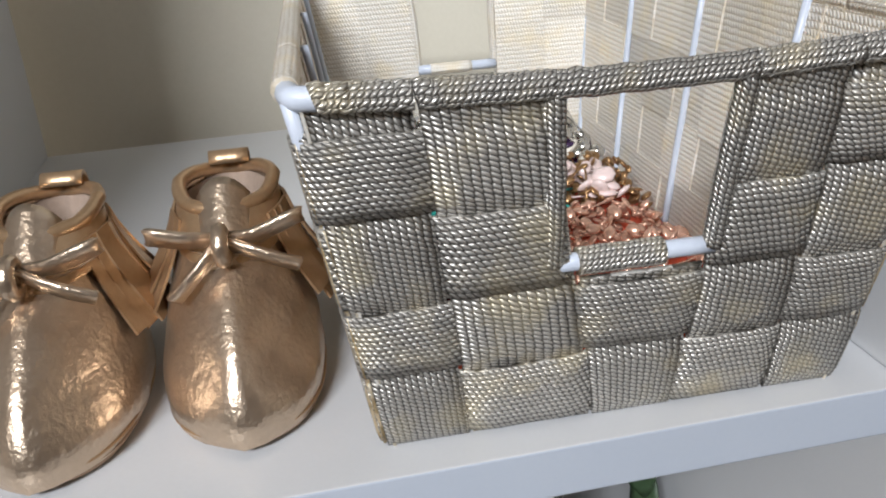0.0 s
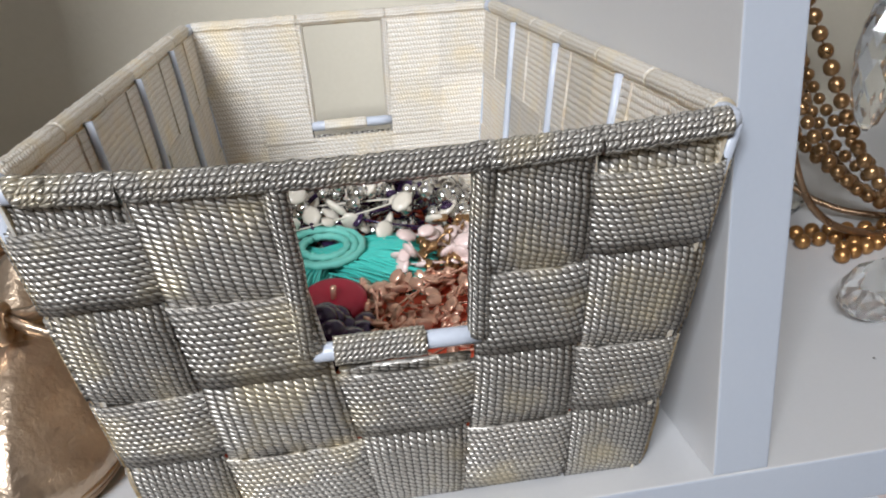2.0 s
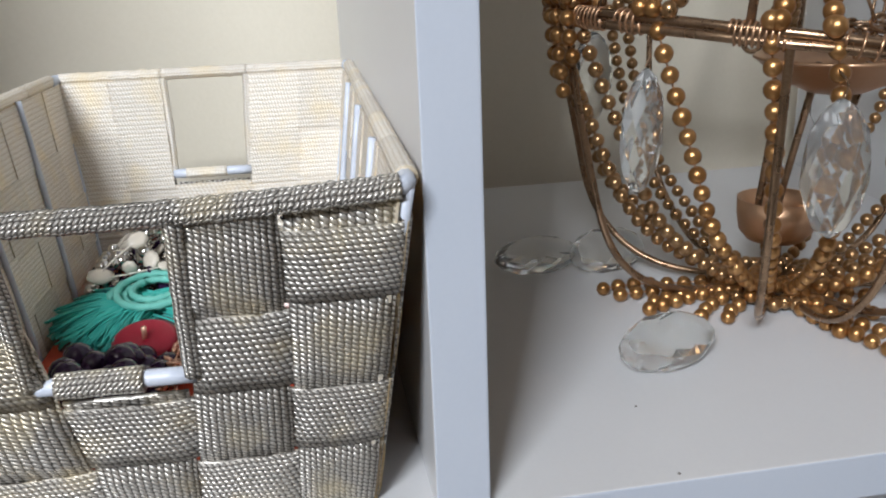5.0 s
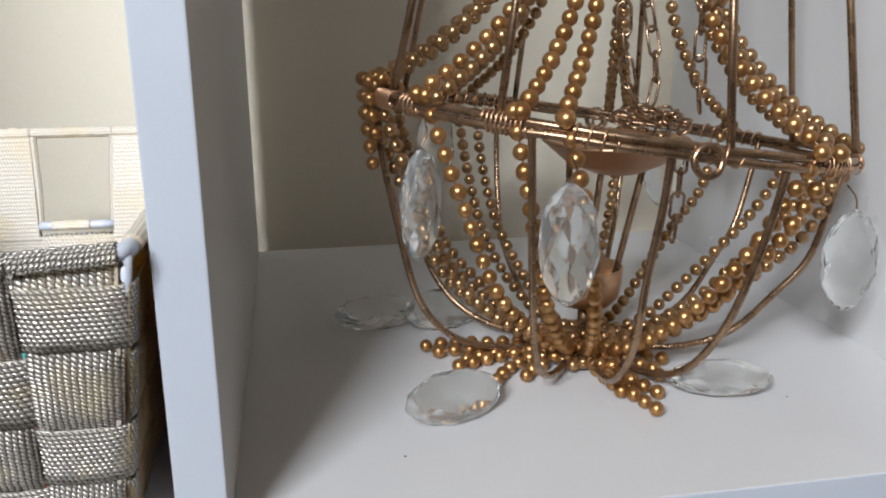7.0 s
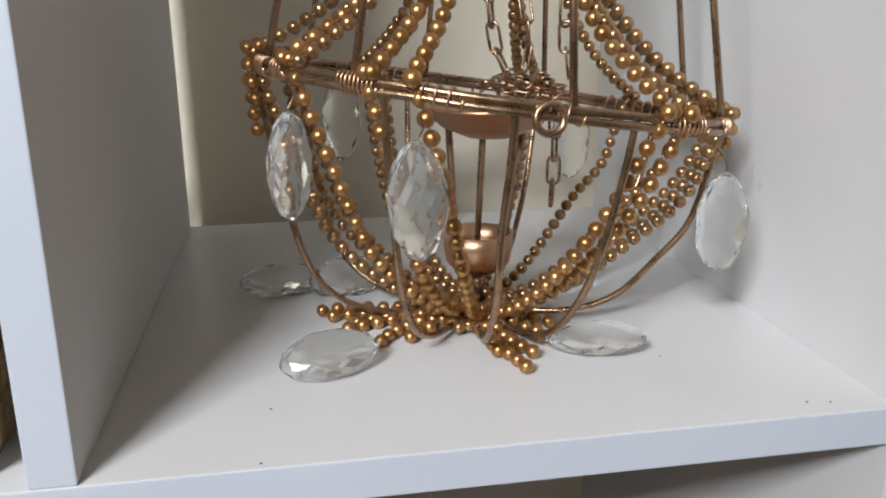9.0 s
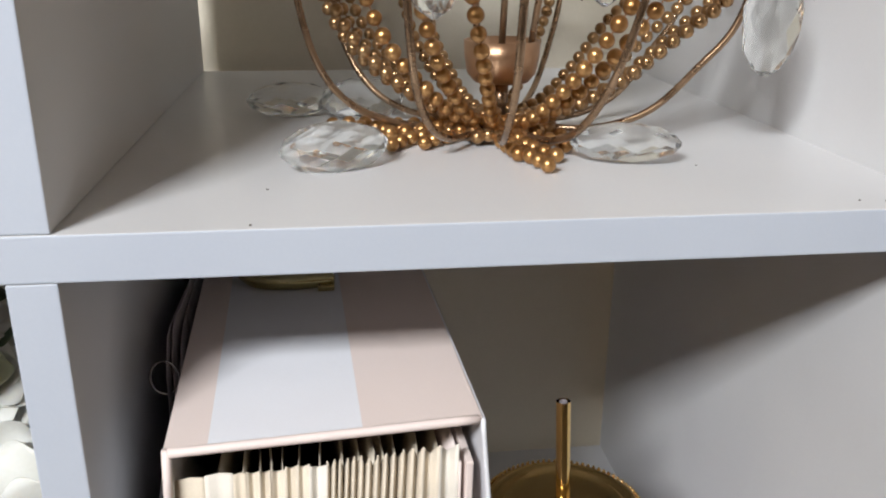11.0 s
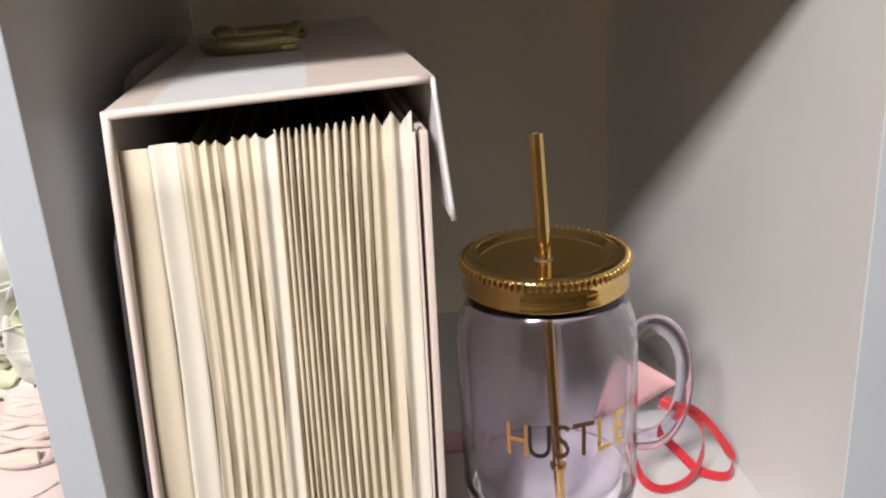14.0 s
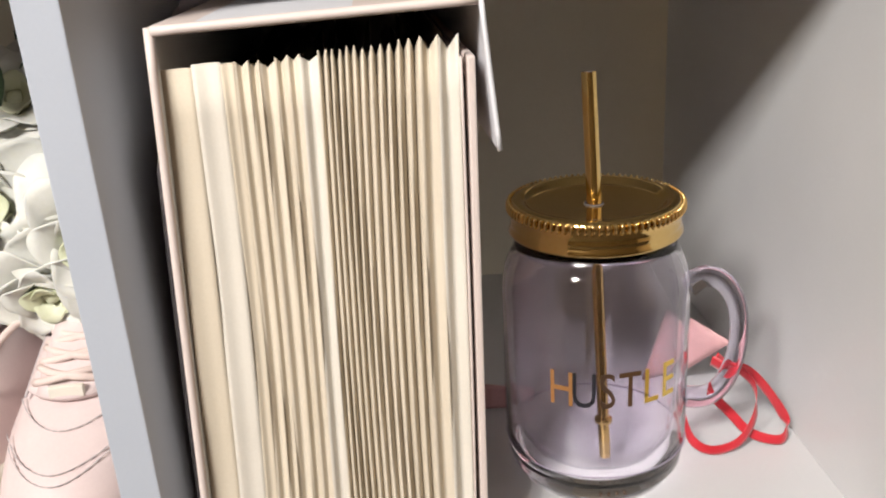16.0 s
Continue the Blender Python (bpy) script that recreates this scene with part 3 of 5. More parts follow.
for c, sy in (((FBL, FBR, FTL, FTR), 1), ((BBL, BBR, BTL, BTR), -1)):
    off = Vector((0, sy * 0.0006, 0))
    b0, b1 = bilerp(c, 0.352, 0.515) + off, bilerp(c, 0.645, 0.515) + off
    part("handle_bar", tube(bmesh.new(), [b0.lerp(b1, i / 6) for i in range(7)], 0.0026, 10), M_WIREW, basket)
    part("handle_sleeve", tube(bmesh.new(), [b0.lerp(b1, 0.165 + 0.52 * i / 10) for i in range(11)], 0.0039 if sy == 1 else 0.003, 12, rough=0.12), M_WEB if sy == 1 else M_WEBIN, basket)
    for u0, u1, w0, w1 in ((0.358, 0.372, 0.36, 0.0), (0.642, 0.632, 0.64, 0.0)):
        pts = spline([bilerp(c, u0, 0.99), bilerp(c, u0, 0.90), bilerp(c, u1 - (0.012 if u0 < 0.5 else -0.008), 0.72), bilerp(c, u1 - (0.016 if u0 < 0.5 else -0.010), 0.52)], 8)
        part("handle_wrap", tube(bmesh.new(), pts, 0.0031 if sy == 1 else 0.0022, 10, rough=0.12), M_WEB if sy == 1 else M_WEBIN, basket)


def base_f(s, t):
    return Vector((-0.069 + 0.138 * s, 0.002 + 0.23 * t, 0.0025))


part("woven_base", ribbon(bmesh.new(), base_f, 6, 10, 0.003, 0.138, 0.23), M_WEBIN, basket)

# ---------- things in the basket ----------
BASE = 0.0048


def cushion(x0, x1, y0, y1, z0, z1, n=14):
    bm = bmesh.new()

    def f(s, t):
        x, y = x0 + (x1 - x0) * s, y0 + (y1 - y0) * t
        k = min(1, 5 * min(s, 1 - s)) * min(1, 5 * min(t, 1 - t))
        return Vector((x, y, z0 + (z1 - z0) * (0.55 + 0.45 * k) + 0.0025 * k * noise.noise((x * 60, y * 60, 1))))
    grid = [[bm.verts.new(f(i / n, j / n)) for j in range(n + 1)] for i in range(n + 1)]
    base = [[bm.verts.new((v.co.x, v.co.y, z0)) for v in row] for row in grid]
    for i in range(n):
        for j in range(n):
            bm.faces.new((grid[i][j], grid[i + 1][j], grid[i + 1][j + 1], grid[i][j + 1]))
            bm.faces.new((base[i][j + 1], base[i + 1][j + 1], base[i + 1][j], base[i][j]))
    for i in range(n):
        bm.faces.new((base[i][0], base[i + 1][0], grid[i + 1][0], grid[i][0]))
        bm.faces.new((grid[i][n], grid[i + 1][n], base[i + 1][n], base[i][n]))
        bm.faces.new((grid[0][i], grid[0][i + 1], base[0][i + 1], base[0][i]))
        bm.faces.new((base[n][i], base[n][i + 1], grid[n][i + 1], grid[n][i]))
    return bm


def in_basket(name, bm, material, label, category, kind=""):
    ob = part(name, bm, material)
    ob.matrix_world = BK
    return tagged(ob, label, category, kind=kind)


in_basket("cloth_pouch", cushion(-0.064, 0.064, 0.006, 0.225, BASE, 0.011), M_ORANGE, "orange-red cloth pouch filling the basket bottom", "pouch")
PZ = 0.0115
_b = bmesh.new()
petal_m = Matrix.Diagonal((1, 0.75, 0.3, 1))
bmesh.ops.create_uvsphere(_b, u_segments=8, v_segments=5, radius=1, matrix=petal_m)
_o = part("bead_form", _b, M_ROSEB)
PETAL_MESH = _o.data
bpy.data.objects.remove(_o)
_b = bmesh.new()
ball(_b, (0, 0, 0), 1, 10, 7)
_o = part("bead_form", _b, M_ROSEB)
ROUND_MESH = _o.data
bpy.data.objects.remove(_o)


def heap(name, count, x0, x1, y0, y1, zlo, zhi, size, seed, form, material, label, category):
    """A heaped string of beads, each bead a part."""
    rg = random.Random(seed)
    me = form.copy()
    me.materials.clear()
    me.materials.append(material)
    th = thing(name, BK @ pose((x0 + x1) / 2, (y0 + y1) / 2, zlo), label, category)
    line = []
    for k in range(count):
        x, y = rg.uniform(x0, x1), rg.uniform(y0, y1)
        e = min(1, 4 * min((x - x0) / (x1 - x0), (x1 - x) / (x1 - x0), (y - y0) / (y1 - y0), (y1 - y) / (y1 - y0)) + 0.3)
        z = (zhi - zlo) * e * rg.random()
        ob = new("bead", me)
        ob.parent = th
        r = size * rg.uniform(0.7, 1.25)
        ob.matrix_basis = Matrix.Translation((x - (x0 + x1) / 2, y - (y0 + y1) / 2, z)) @ Euler((rg.uniform(-1, 1), rg.uniform(-1, 1), rg.uniform(0, 6.3))).to_matrix().to_4x4() @ Matrix.Diagonal((r, r, r, 1))
        if k % 6 == 0:
            line.append(ob.location.copy())
    part("cord", tube(bmesh.new(), spline(line[:14], 4), 0.0005, 5), material, th)
    return th


heap("beaded_necklace", 290, -0.008, 0.060, 0.050, 0.125, PZ, 0.0245, 0.0033, 1, PETAL_MESH, M_ROSEB, "heaped rose gold petal bead necklace", "necklace")
heap("beaded_necklace", 150, 0.020, 0.060, 0.122, 0.166, PZ, 0.032, 0.0030, 12, PETAL_MESH, M_BEADJ, "tangled gold bead necklace on the heap", "necklace")
heap("beaded_necklace", 290, -0.056, 0.058, 0.168, 0.222, PZ, 0.045, 0.0035, 2, ROUND_MESH, M_SILVERB, "tangled silver bead necklace", "necklace")
heap("stone_necklace", 34, -0.05, 0.056, 0.162, 0.215, PZ + 0.010, 0.046, 0.0058, 3, PETAL_MESH, M_CREAMB, "cream stone necklace among silver beads", "necklace")
heap("dark_necklace", 120, -0.058, 0.058, 0.155, 0.222, PZ, 0.034, 0.005, 8, PETAL_MESH, M_PURPLE, "dark bead necklace under silver beads", "necklace")
heap("stone_bracelet", 30, 0.012, 0.050, 0.124, 0.150, PZ + 0.008, 0.034, 0.0052, 31, PETAL_MESH, M_PINKST, "pale pink stone bracelet on gold beads", "bracelet")
heap("purple_bracelet", 60, -0.048, -0.004, 0.062, 0.094, PZ, 0.0225, 0.0052, 5, ROUND_MESH, M_PURPLE, "dark purple glass bead bracelet", "bracelet")
# turquoise tassel with coiled cord
tas = thing("tassel_earring", BK @ pose(-0.0215, 0.148, 0.0165), "turquoise thread tassel with a coiled cord", "tassel")
rg = random.Random(9)
for lo, hi, ln, count in ((-40, 26, 0.046, 560), (178, 262, 0.040, 420), (138, 168, 0.036, 200)):
    bm = bmesh.new()
    for k in range(count):
        a = radians(rg.uniform(lo, hi))
        ln_ = ln * rg.uniform(0.9, 1.06)
        p0 = Vector((rg.uniform(-0.006, 0.006), rg.uniform(-0.006, 0.006), rg.uniform(-0.002, 0.005)))
        out = Vector((math.cos(a), math.sin(a), 0))
        bend = Vector((-out.y, out.x, 0)) * rg.uniform(-0.003, 0.003)
        tube(bm, spline([p0, p0 + out * ln_ * 0.5 + bend + Vector((0, 0, 0.0015)), p0 + out * ln_ + Vector((0, 0, rg.uniform(-0.006, -0.001)))], 3), 0.00055, 4)
    part("thread_fringe", bm, M_TEAL, tas)
pts = []
for k in range(120):
    a = 2.2 + k / 120 * 2 * math.pi * 3.2
    rr = 0.0085 + 0.0105 * k / 120
    pts.append(Vector((0.001 + rr * 1.02 * math.cos(a), rr * 1.15 * math.sin(a), 0.0085 + 0.0010 * math.sin(a * 0.5) + 0.10 * rr * math.sin(a))))
part("coiled_cord", tube(bmesh.new(), pts, [0.0017 * (1 + 0.18 * math.sin(k * 2.2)) for k in range(120)], 7), M_CORD, tas)
in_basket("cloth_pad", cushion(-0.058, 0.004, 0.120, 0.176, PZ - 0.001, 0.0165, 8), M_FOLD, "dark padded cloth under the tassel", "pad")
red = in_basket("red_disc", lathe(bmesh.new(), [(0, 0.0), (0.011, 0.0), (0.0135, 0.0015), (0.0135, 0.003), (0.011, 0.0045), (0.004, 0.0035), (0, 0.0035)], 26), M_RED, "crimson round disc with a small pin", "pendant")
red.matrix_world = BK @ pose(-0.0174, 0.105, 0.0165, 16, 0, 0)
part("pin", tube(bmesh.new(), [(0, 0, 0.003), (0.0005, 0.001, 0.009)], 0.0012, 6), M_ROSEB, red)

# ---------- gift file with accordion pages ----------
fx = Vector((0.0135, 0.004, FLOOR2))
gift = thing("accordion_file", pose(fx.x, fx.y, fx.z + 0.0004, 0, 0, 2.6), "white and blush accordion file box with open lid", "file box")
FW, FD, FH, LEAN = 0.1235, 0.345, 0.2625, 0.052


def lean(x, y, z):
    x *= 1 + 0.075 * (1 - z / FH)
    return Vector((x + LEAN * z, y, z - 0.0 + 0.030 * x * (z / FH)))


def cover(x0, x1, y0, y1, z0, z1, bevel=0.0009):
    """A board of the leaning cover."""
    bm = bmesh.new()
    box(bm, x0, x1, y0, y1, z0, z1, bevel)
    bmesh.ops.subdivide_edges(bm, edges=bm.edges[:], cuts=3, use_grid_fill=True)
    for v in bm.verts:
        v.co = lean(*v.co)
    return bm


TH = 0.0032
part("side_cover", cover(0, TH, 0, FD, 0, FH - TH), M_COVER, gift, smooth=False)
part("back_cover", cover(TH, FW - TH, FD - TH, FD, 0, FH - TH), M_BLUSH, gift, smooth=False)
part("side_cover", cover(FW - TH - 0.001, FW - 0.001, 0.002, FD, 0, FH - 0.022), M_BLUSH, gift, smooth=False)
part("base_cover", cover(TH, FW - TH - 0.003, 0.002, FD - TH, 0, TH), M_COVER, gift, smooth=False)
lid = part("lid", cover(0.0, 0.0165, 0, FD, FH - TH, FH, 0.0), M_BLUSH, gift, "blush and white lid board", smooth=False)
part("lid_band", cover(0.0165, 0.0765, 0, FD, FH - TH, FH, 0.0), M_COVER, gift, "white band across the lid", smooth=False)
part("lid_band", cover(0.0765, FW + 0.001, 0, FD, FH - TH, FH, 0.0), M_BLUSH, gift, "blush band across the lid", smooth=False)


def flap_f(s, t):
    z = FH - 0.001 - 0.058 * s
    return lean(FW + 0.0015 + (0.0060 * s) * (1 - 0.9 * t), 0.0 + (FD - 0.01) * t, z)


part("lid_flap", ribbon(bmesh.new(), flap_f, 6, 8, 0.0017, 0.058, FD), M_COVER, gift, smooth=False)
# rounded front lip of the cover
part("cover_edge", tube(bmesh.new(), [lean(0.0012, 0.0005, FH * k / 14) for k in range(15)], 0.0019, 8), M_BLUSH, gift)
part("cover_edge", tube(bmesh.new(), [lean(0.002 + (FW - 0.002) * k / 14, 0.0005, FH - 0.0014) for k in range(15)], 0.0020, 8), M_BLUSH, gift)
part("cover_edge", tube(bmesh.new(), [lean(FW + 0.0015 + 0.0060 * k / 8, 0.0, FH - 0.0015 - 0.058 * k / 8) for k in range(9)], 0.0011, 8), M_COVER, gift)
# pleated pages: fold lines at uneven spacing, each pleat its own sheet
rg = random.Random(21)
xs = [0.0032, 0.0147, 0.0257, 0.0307, 0.0360, 0.0400, 0.0460, 0.0506, 0.0555, 0.0625, 0.0655, 0.0679, 0.0708, 0.0734, 0.0764,
      0.0794, 0.0828, 0.0864, 0.0897, 0.0933, 0.0973, 0.1013, 0.1083, 0.1162]
for i in range(len(xs) - 1):
    xa, xb = xs[i], xs[i + 1]
    wide = xb - xa
    ztop = FH - (0.0165 if i > 2 else 0.0155) + 0.003 * (i / len(xs)) + rg.uniform(-0.001, 0.001)
    depth = 0.010 + 0.02 * min(wide / 0.005, 1.5)
    bow = rg.uniform(-0.002, 0.002)

    def pleat(s, t, xa=xa, xb=xb, ztop=ztop, depth=depth, bow=bow, i=i):
        fold = 1 - abs(2 * s - 1)
        z = 0.004 + (ztop - 0.004) * t - (0.006 if i > 8 else 0.0025 if i > 2 else 0.0) * fold * t
        mid = (xs[0] + xs[-1]) / 2
        x = mid + ((xa + (xb - xa) * s) - mid) * 1.0
        x += 0.0016 * math.sin(x * 55) * math.sin(math.pi * t)
        deep = (0.0012 if i < 3 else depth * (0.09 if i < 9 else 0.12 if i > 20 else 0.17)) * fold
        return lean(x, 0.0035 + deep + 0.0008 * math.sin(9 * t + i), z)
    # paler sheets where the light falls; shaded neighbours keep the cream
    wide_pale = i in (1, 8, 22)
    part("page", ribbon(bmesh.new(), pleat, 6, 12, 0.0006, wide, FH), M_PAPERW if wide_pale else M_PAPER, gift)
part("page", ribbon(bmesh.new(), lambda s, t: lean(0.1168 + 0.0006 * math.sin(3 * t), 0.0025 + 0.30 * s, 0.004 + (FH - 0.026) * t), 3, 10, 0.001, 0.3, FH), M_BLUSH, gift)
# inner sheets running back between the folds
for k in range(14):
    x = 0.018 + k * 0.0072
    part("divider_sheet", ribbon(bmesh.new(), lambda s, t, x=x, k=k: lean(x + 0.003 * math.sin(s * 4 + k), 0.03 + 0.28 * s, 0.004 + (FH - 0.034 - 0.004 * (k % 3)) * t), 5, 3, 0.0006, 0.28, FH), M_PAPER, gift)
# brass bow handle lying on the lid
hnd = thing("brass_handle", gift.matrix_world @ Matrix.Translation(lean(0.046, 0.187, FH + 0.0049)) @ pose(0, 0, 0, 0, -1.5, -4) @ Matrix.Diagonal((1.08, 1.15, 1, 1)), "antique brass bow handle lying on the file lid", "handle")
pts = spline([(0.027, -0.028, 0), (0.004, -0.029, 0), (-0.014, -0.022, 0), (-0.022, 0.0, 0), (-0.015, 0.023, 0), (0.002, 0.030, 0), (0.024, 0.030, 0)], 8)
part("bow", tube(bmesh.new(), pts, [0.0046 + 0.0008 * math.sin(math.pi * k / (len(pts) - 1)) for k in range(len(pts))], 12), M_BRASS, hnd)
for y in (-0.028, 0.030):
    part("end_plate", box(bmesh.new(), 0.019, 0.0275, y - 0.0075, y + 0.0075, -0.0046, -0.001, 0.0008), M_BRASS, hnd, smooth=False)
    part("end_stud", tube(bmesh.new(), [(0.023, y, -0.002), (0.023, y, 0.0058)], 0.0032, 10), M_BRASS, hnd)
part("collar", lathe(bmesh.new(), [(0, 0.0085), (0.004, 0.0078), (0.0072, 0.0052), (0.0085, 0.0015), (0.0080, -0.0030), (0, -0.0045)], 20, (-0.016, 0.012, 0)), M_BRASS, hnd)

# ---------- dark folders beside the file ----------
for k in range(7):
    xo = 0.0035 + 0.0017 * k
    hgt = 0.262 + 0.005 * math.sin(k * 2.1) - (0.045 if k < 2 else 0.0)
    y_front = (0.035 + 0.006 * k) if k < 2 else 0.105 + 0.006 * math.sin(k * 1.7)
    fold = bmesh.new()

    def sheet(s, t, xo=xo, hgt=hgt, k=k, y_front=y_front):
        y = y_front + (0.315 - y_front - 0.006 * k) * s
        z = 0.0006 + hgt * t
        if s < 0.10:
            z -= 0.016 * (1 - s / 0.10) ** 2 * t
        return Vector((xo + (0.007 if k < 2 else 0.0005) * t + 0.0011 * math.sin(9 * s + k * 1.3) * t * t + 0.003 * (1 - s) * t * t, y, z + 0.0015 * noise.noise((s * 9, k, 0)) * t))
    ob = part("folder", ribbon(fold, sheet, 16, 10, 0.0009, 0.27, hgt), M_FOLD if k < 2 else M_BOOK)
    ob.matrix_world = pose(0, 0, FLOOR2)
    tagged(ob, "thin dark grey folder standing beside the file" if k < 2 else "thin mauve grey booklet with wavy edge beside the file", "folder", "folders beside the file")
ring = part("binder_ring", tube(bmesh.new(), [(0.009 + 0.007 * math.cos(a), 0.103, 0.243 + 0.009 * math.sin(a)) for a in (2 * math.pi * k / 26 for k in range(26))], 0.0005, 6, closed=True), M_SILVERB)
ring.matrix_world = pose(0, 0, FLOOR2)
tagged(ring, "thin silver wire ring through the booklets", "binder ring")

# ---------- mug ----------
MX, MY = 0.2126, 0.092
mug = thing("mason_jar_mug", pose(MX, MY, FLOOR2 + 0.0003, 0, 0, 0), "clear lilac jar mug with gold lid and straw", "mug")
outer = [(0.0, 0.0), (0.036, 0.0), (0.042, 0.003), (0.0475, 0.012), (0.0487, 0.022), (0.0492, 0.030), (0.0492, 0.104), (0.0488, 0.114), (0.0470, 0.1235), (0.0440, 0.1305),
         (0.0416, 0.134), (0.0416, 0.1405), (0.0394, 0.1405), (0.0394, 0.133), (0.0418, 0.129), (0.0448, 0.1225), (0.0468, 0.113), (0.0472, 0.104), (0.0472, 0.030), (0.0465, 0.023), (0.0440, 0.0145), (0.036, 0.0125), (0.0, 0.0125)]
shell = part("outer_wall", lathe(bmesh.new(), outer, 72), M_ACRYLW, mug, "clear lilac acrylic wall")
shell.visible_shadow = False
inner = [(0.0, 0.0145), (0.024, 0.0148), (0.036, 0.019), (0.0415, 0.028), (0.0434, 0.042), (0.0436, 0.106), (0.0418, 0.117), (0.0388, 0.127), (0.0388, 0.140)]
part("inner_cup", lathe(bmesh.new(), inner, 64), M_ACRYLIN, mug)
part("base_seam", tube(bmesh.new(), [(0.0490 * math.cos(a), 0.0490 * math.sin(a), 0.0235) for a in (2 * math.pi * k / 60 for k in range(60))], 0.0005, 6, closed=True), M_SEAM, mug)
lidp = [(0.0415, 0.1325), (0.0445, 0.1325), (0.0452, 0.1345), (0.0440, 0.137), (0.0436, 0.139), (0.0441, 0.1405), (0.0436, 0.142), (0.0436, 0.147), (0.0440, 0.148), (0.0443, 0.152), (0.0440, 0.155), (0.0425, 0.1567),
        (0.0400, 0.1572), (0.0375, 0.1568), (0.0360, 0.1550), (0.0345, 0.1532), (0.0325, 0.1528), (0.0, 0.1528)]
lidp = [(r * 0.985, 0.1415 + (z - 0.1325) * 0.70) for r, z in lidp]
lidob = part("lid", lathe(bmesh.new(), lidp, 72), M_GOLD, mug, "shiny gold screw lid with knurled rim")
bm = bmesh.new()
for k in range(84):
    a = 2 * math.pi * k / 84
    ca, sa = math.cos(a), math.sin(a)
    tube(bm, [(0.0440 * ca, 0.0440 * sa, 0.1532), (0.0448 * ca, 0.0448 * sa, 0.1545), (0.0447 * ca, 0.0447 * sa, 0.1568), (0.0437 * ca, 0.0437 * sa, 0.1583)], 0.0009, 5)
part("knurled_edge", bm, M_GOLD, lidob)
part("straw_hole", tube(bmesh.new(), [(0.0046 * math.cos(a) - 0.001, 0.0046 * math.sin(a) - 0.003, 0.1559) for a in (2 * math.pi * k / 24 for k in range(24))], 0.0006, 6, closed=True), M_FOLD, lidob)
s_top, s_mid, s_low = Vector((-0.0025, 0.003, 0.2215)), Vector((-0.001, -0.003, 0.153)), Vector((0.0022, -0.018, 0.0155))
straw = part("straw", tube(bmesh.new(), [s_low.lerp(s_top, k / 20) for k in range(21)], [0.0030 if k < 12 else 0.0039 for k in range(21)], 16, caps=False), M_GOLD, mug, "gold metal straw")
part("straw_bore", tube(bmesh.new(), [s_low.lerp(s_top, k / 4) for k in range(5)], 0.0022, 12, caps=False), M_FOLD, straw)
part("straw_collar", tube(bmesh.new(), [s_low.lerp(s_top, 0.10), s_low.lerp(s_top, 0.112)], 0.0047, 14), M_GOLD, straw)
hp = spline([(0.0488, 0, 0.107), (0.056, 0, 0.1125), (0.0655, 0, 0.1105), (0.0735, 0, 0.099), (0.0765, 0, 0.081), (0.0745, 0, 0.062), (0.0685, 0, 0.048), (0.060, 0, 0.0415), (0.0490, 0, 0.0415)], 6)
mh = part("mug_handle", tube(bmesh.new(), hp, [0.0047 + 0.0016 * abs(1 - 2 * k / (len(hp) - 1)) for k in range(len(hp))], 14), M_ACRYLS, mug)
mh.rotation_euler = (0, 0, radians(-6))


def bent_letter(ch, angle, size, r, z, material):
    """A printed letter wrapped on the mug's round wall."""
    cu = bpy.data.curves.new("letter", "FONT")
    cu.body, cu.size, cu.extrude, cu.align_x, cu.resolution_u = ch, size, 0.0, "CENTER", 3
    tmp = bpy.data.objects.new("letter_tmp", cu)
    me = bpy.data.meshes.new_from_object(tmp)
    bpy.data.objects.remove(tmp)
    bm = bmesh.new()
    bm.from_mesh(me)
    bmesh.ops.triangulate(bm, faces=bm.faces[:])
    ret = bmesh.ops.extrude_face_region(bm, geom=bm.faces[:])
    for v in [g for g in ret["geom"] if isinstance(g, bmesh.types.BMVert)]:
        v.co.z += 0.0003
    for v in bm.verts:
        a = angle + v.co.x * 0.72 / r - math.pi / 2
        rr = r + v.co.z
        v.co = Vector((rr * math.cos(a), rr * math.sin(a), z + v.co.y))
    part("letter", bm, material, mug, smooth=False)


inks = [ink("copper_print", (0.55, 0.27, 0.10)), ink("black_print", (0.02, 0.02, 0.025), 0.2), ink("bronze_print", (0.11, 0.065, 0.04)), ink("brown_print", (0.17, 0.095, 0.05)),
        ink("gold_print", (0.70, 0.45, 0.08)), ink("yellow_print", (0.72, 0.50, 0.10))]
for k, ch in enumerate("HUSTLE"):
    bent_letter(ch, radians(-31 + 13.2 * k), 0.0275, 0.0494, 0.0645, inks[k])
bm = bmesh.new()
for k in range(4):
    a = radians(-8 + 5 * k) - math.pi / 2
    ball(bm, (0.0478 * math.cos(a), 0.0478 * math.sin(a), 0.0125), 0.0011, 6, 4)
part("base_mark", bm, inks[2], mug)

# ---------- red ribbon and pink tag ----------
tag = thing("gift_tag", pose(0.305, 0.137, FLOOR2 + 0.0006), "folded pink card tag tied with red ribbon", "gift tag")


def tag_f(s, t):
    low = Vector((-0.040, 0.040, 0.0008)).lerp(Vector((-0.018, 0.044, 0.0008)), s)
    high = Vector((-0.032, 0.012, 0.066)).lerp(Vector((-0.004, -0.012, 0.052)), s)
    return low.lerp(high, t)


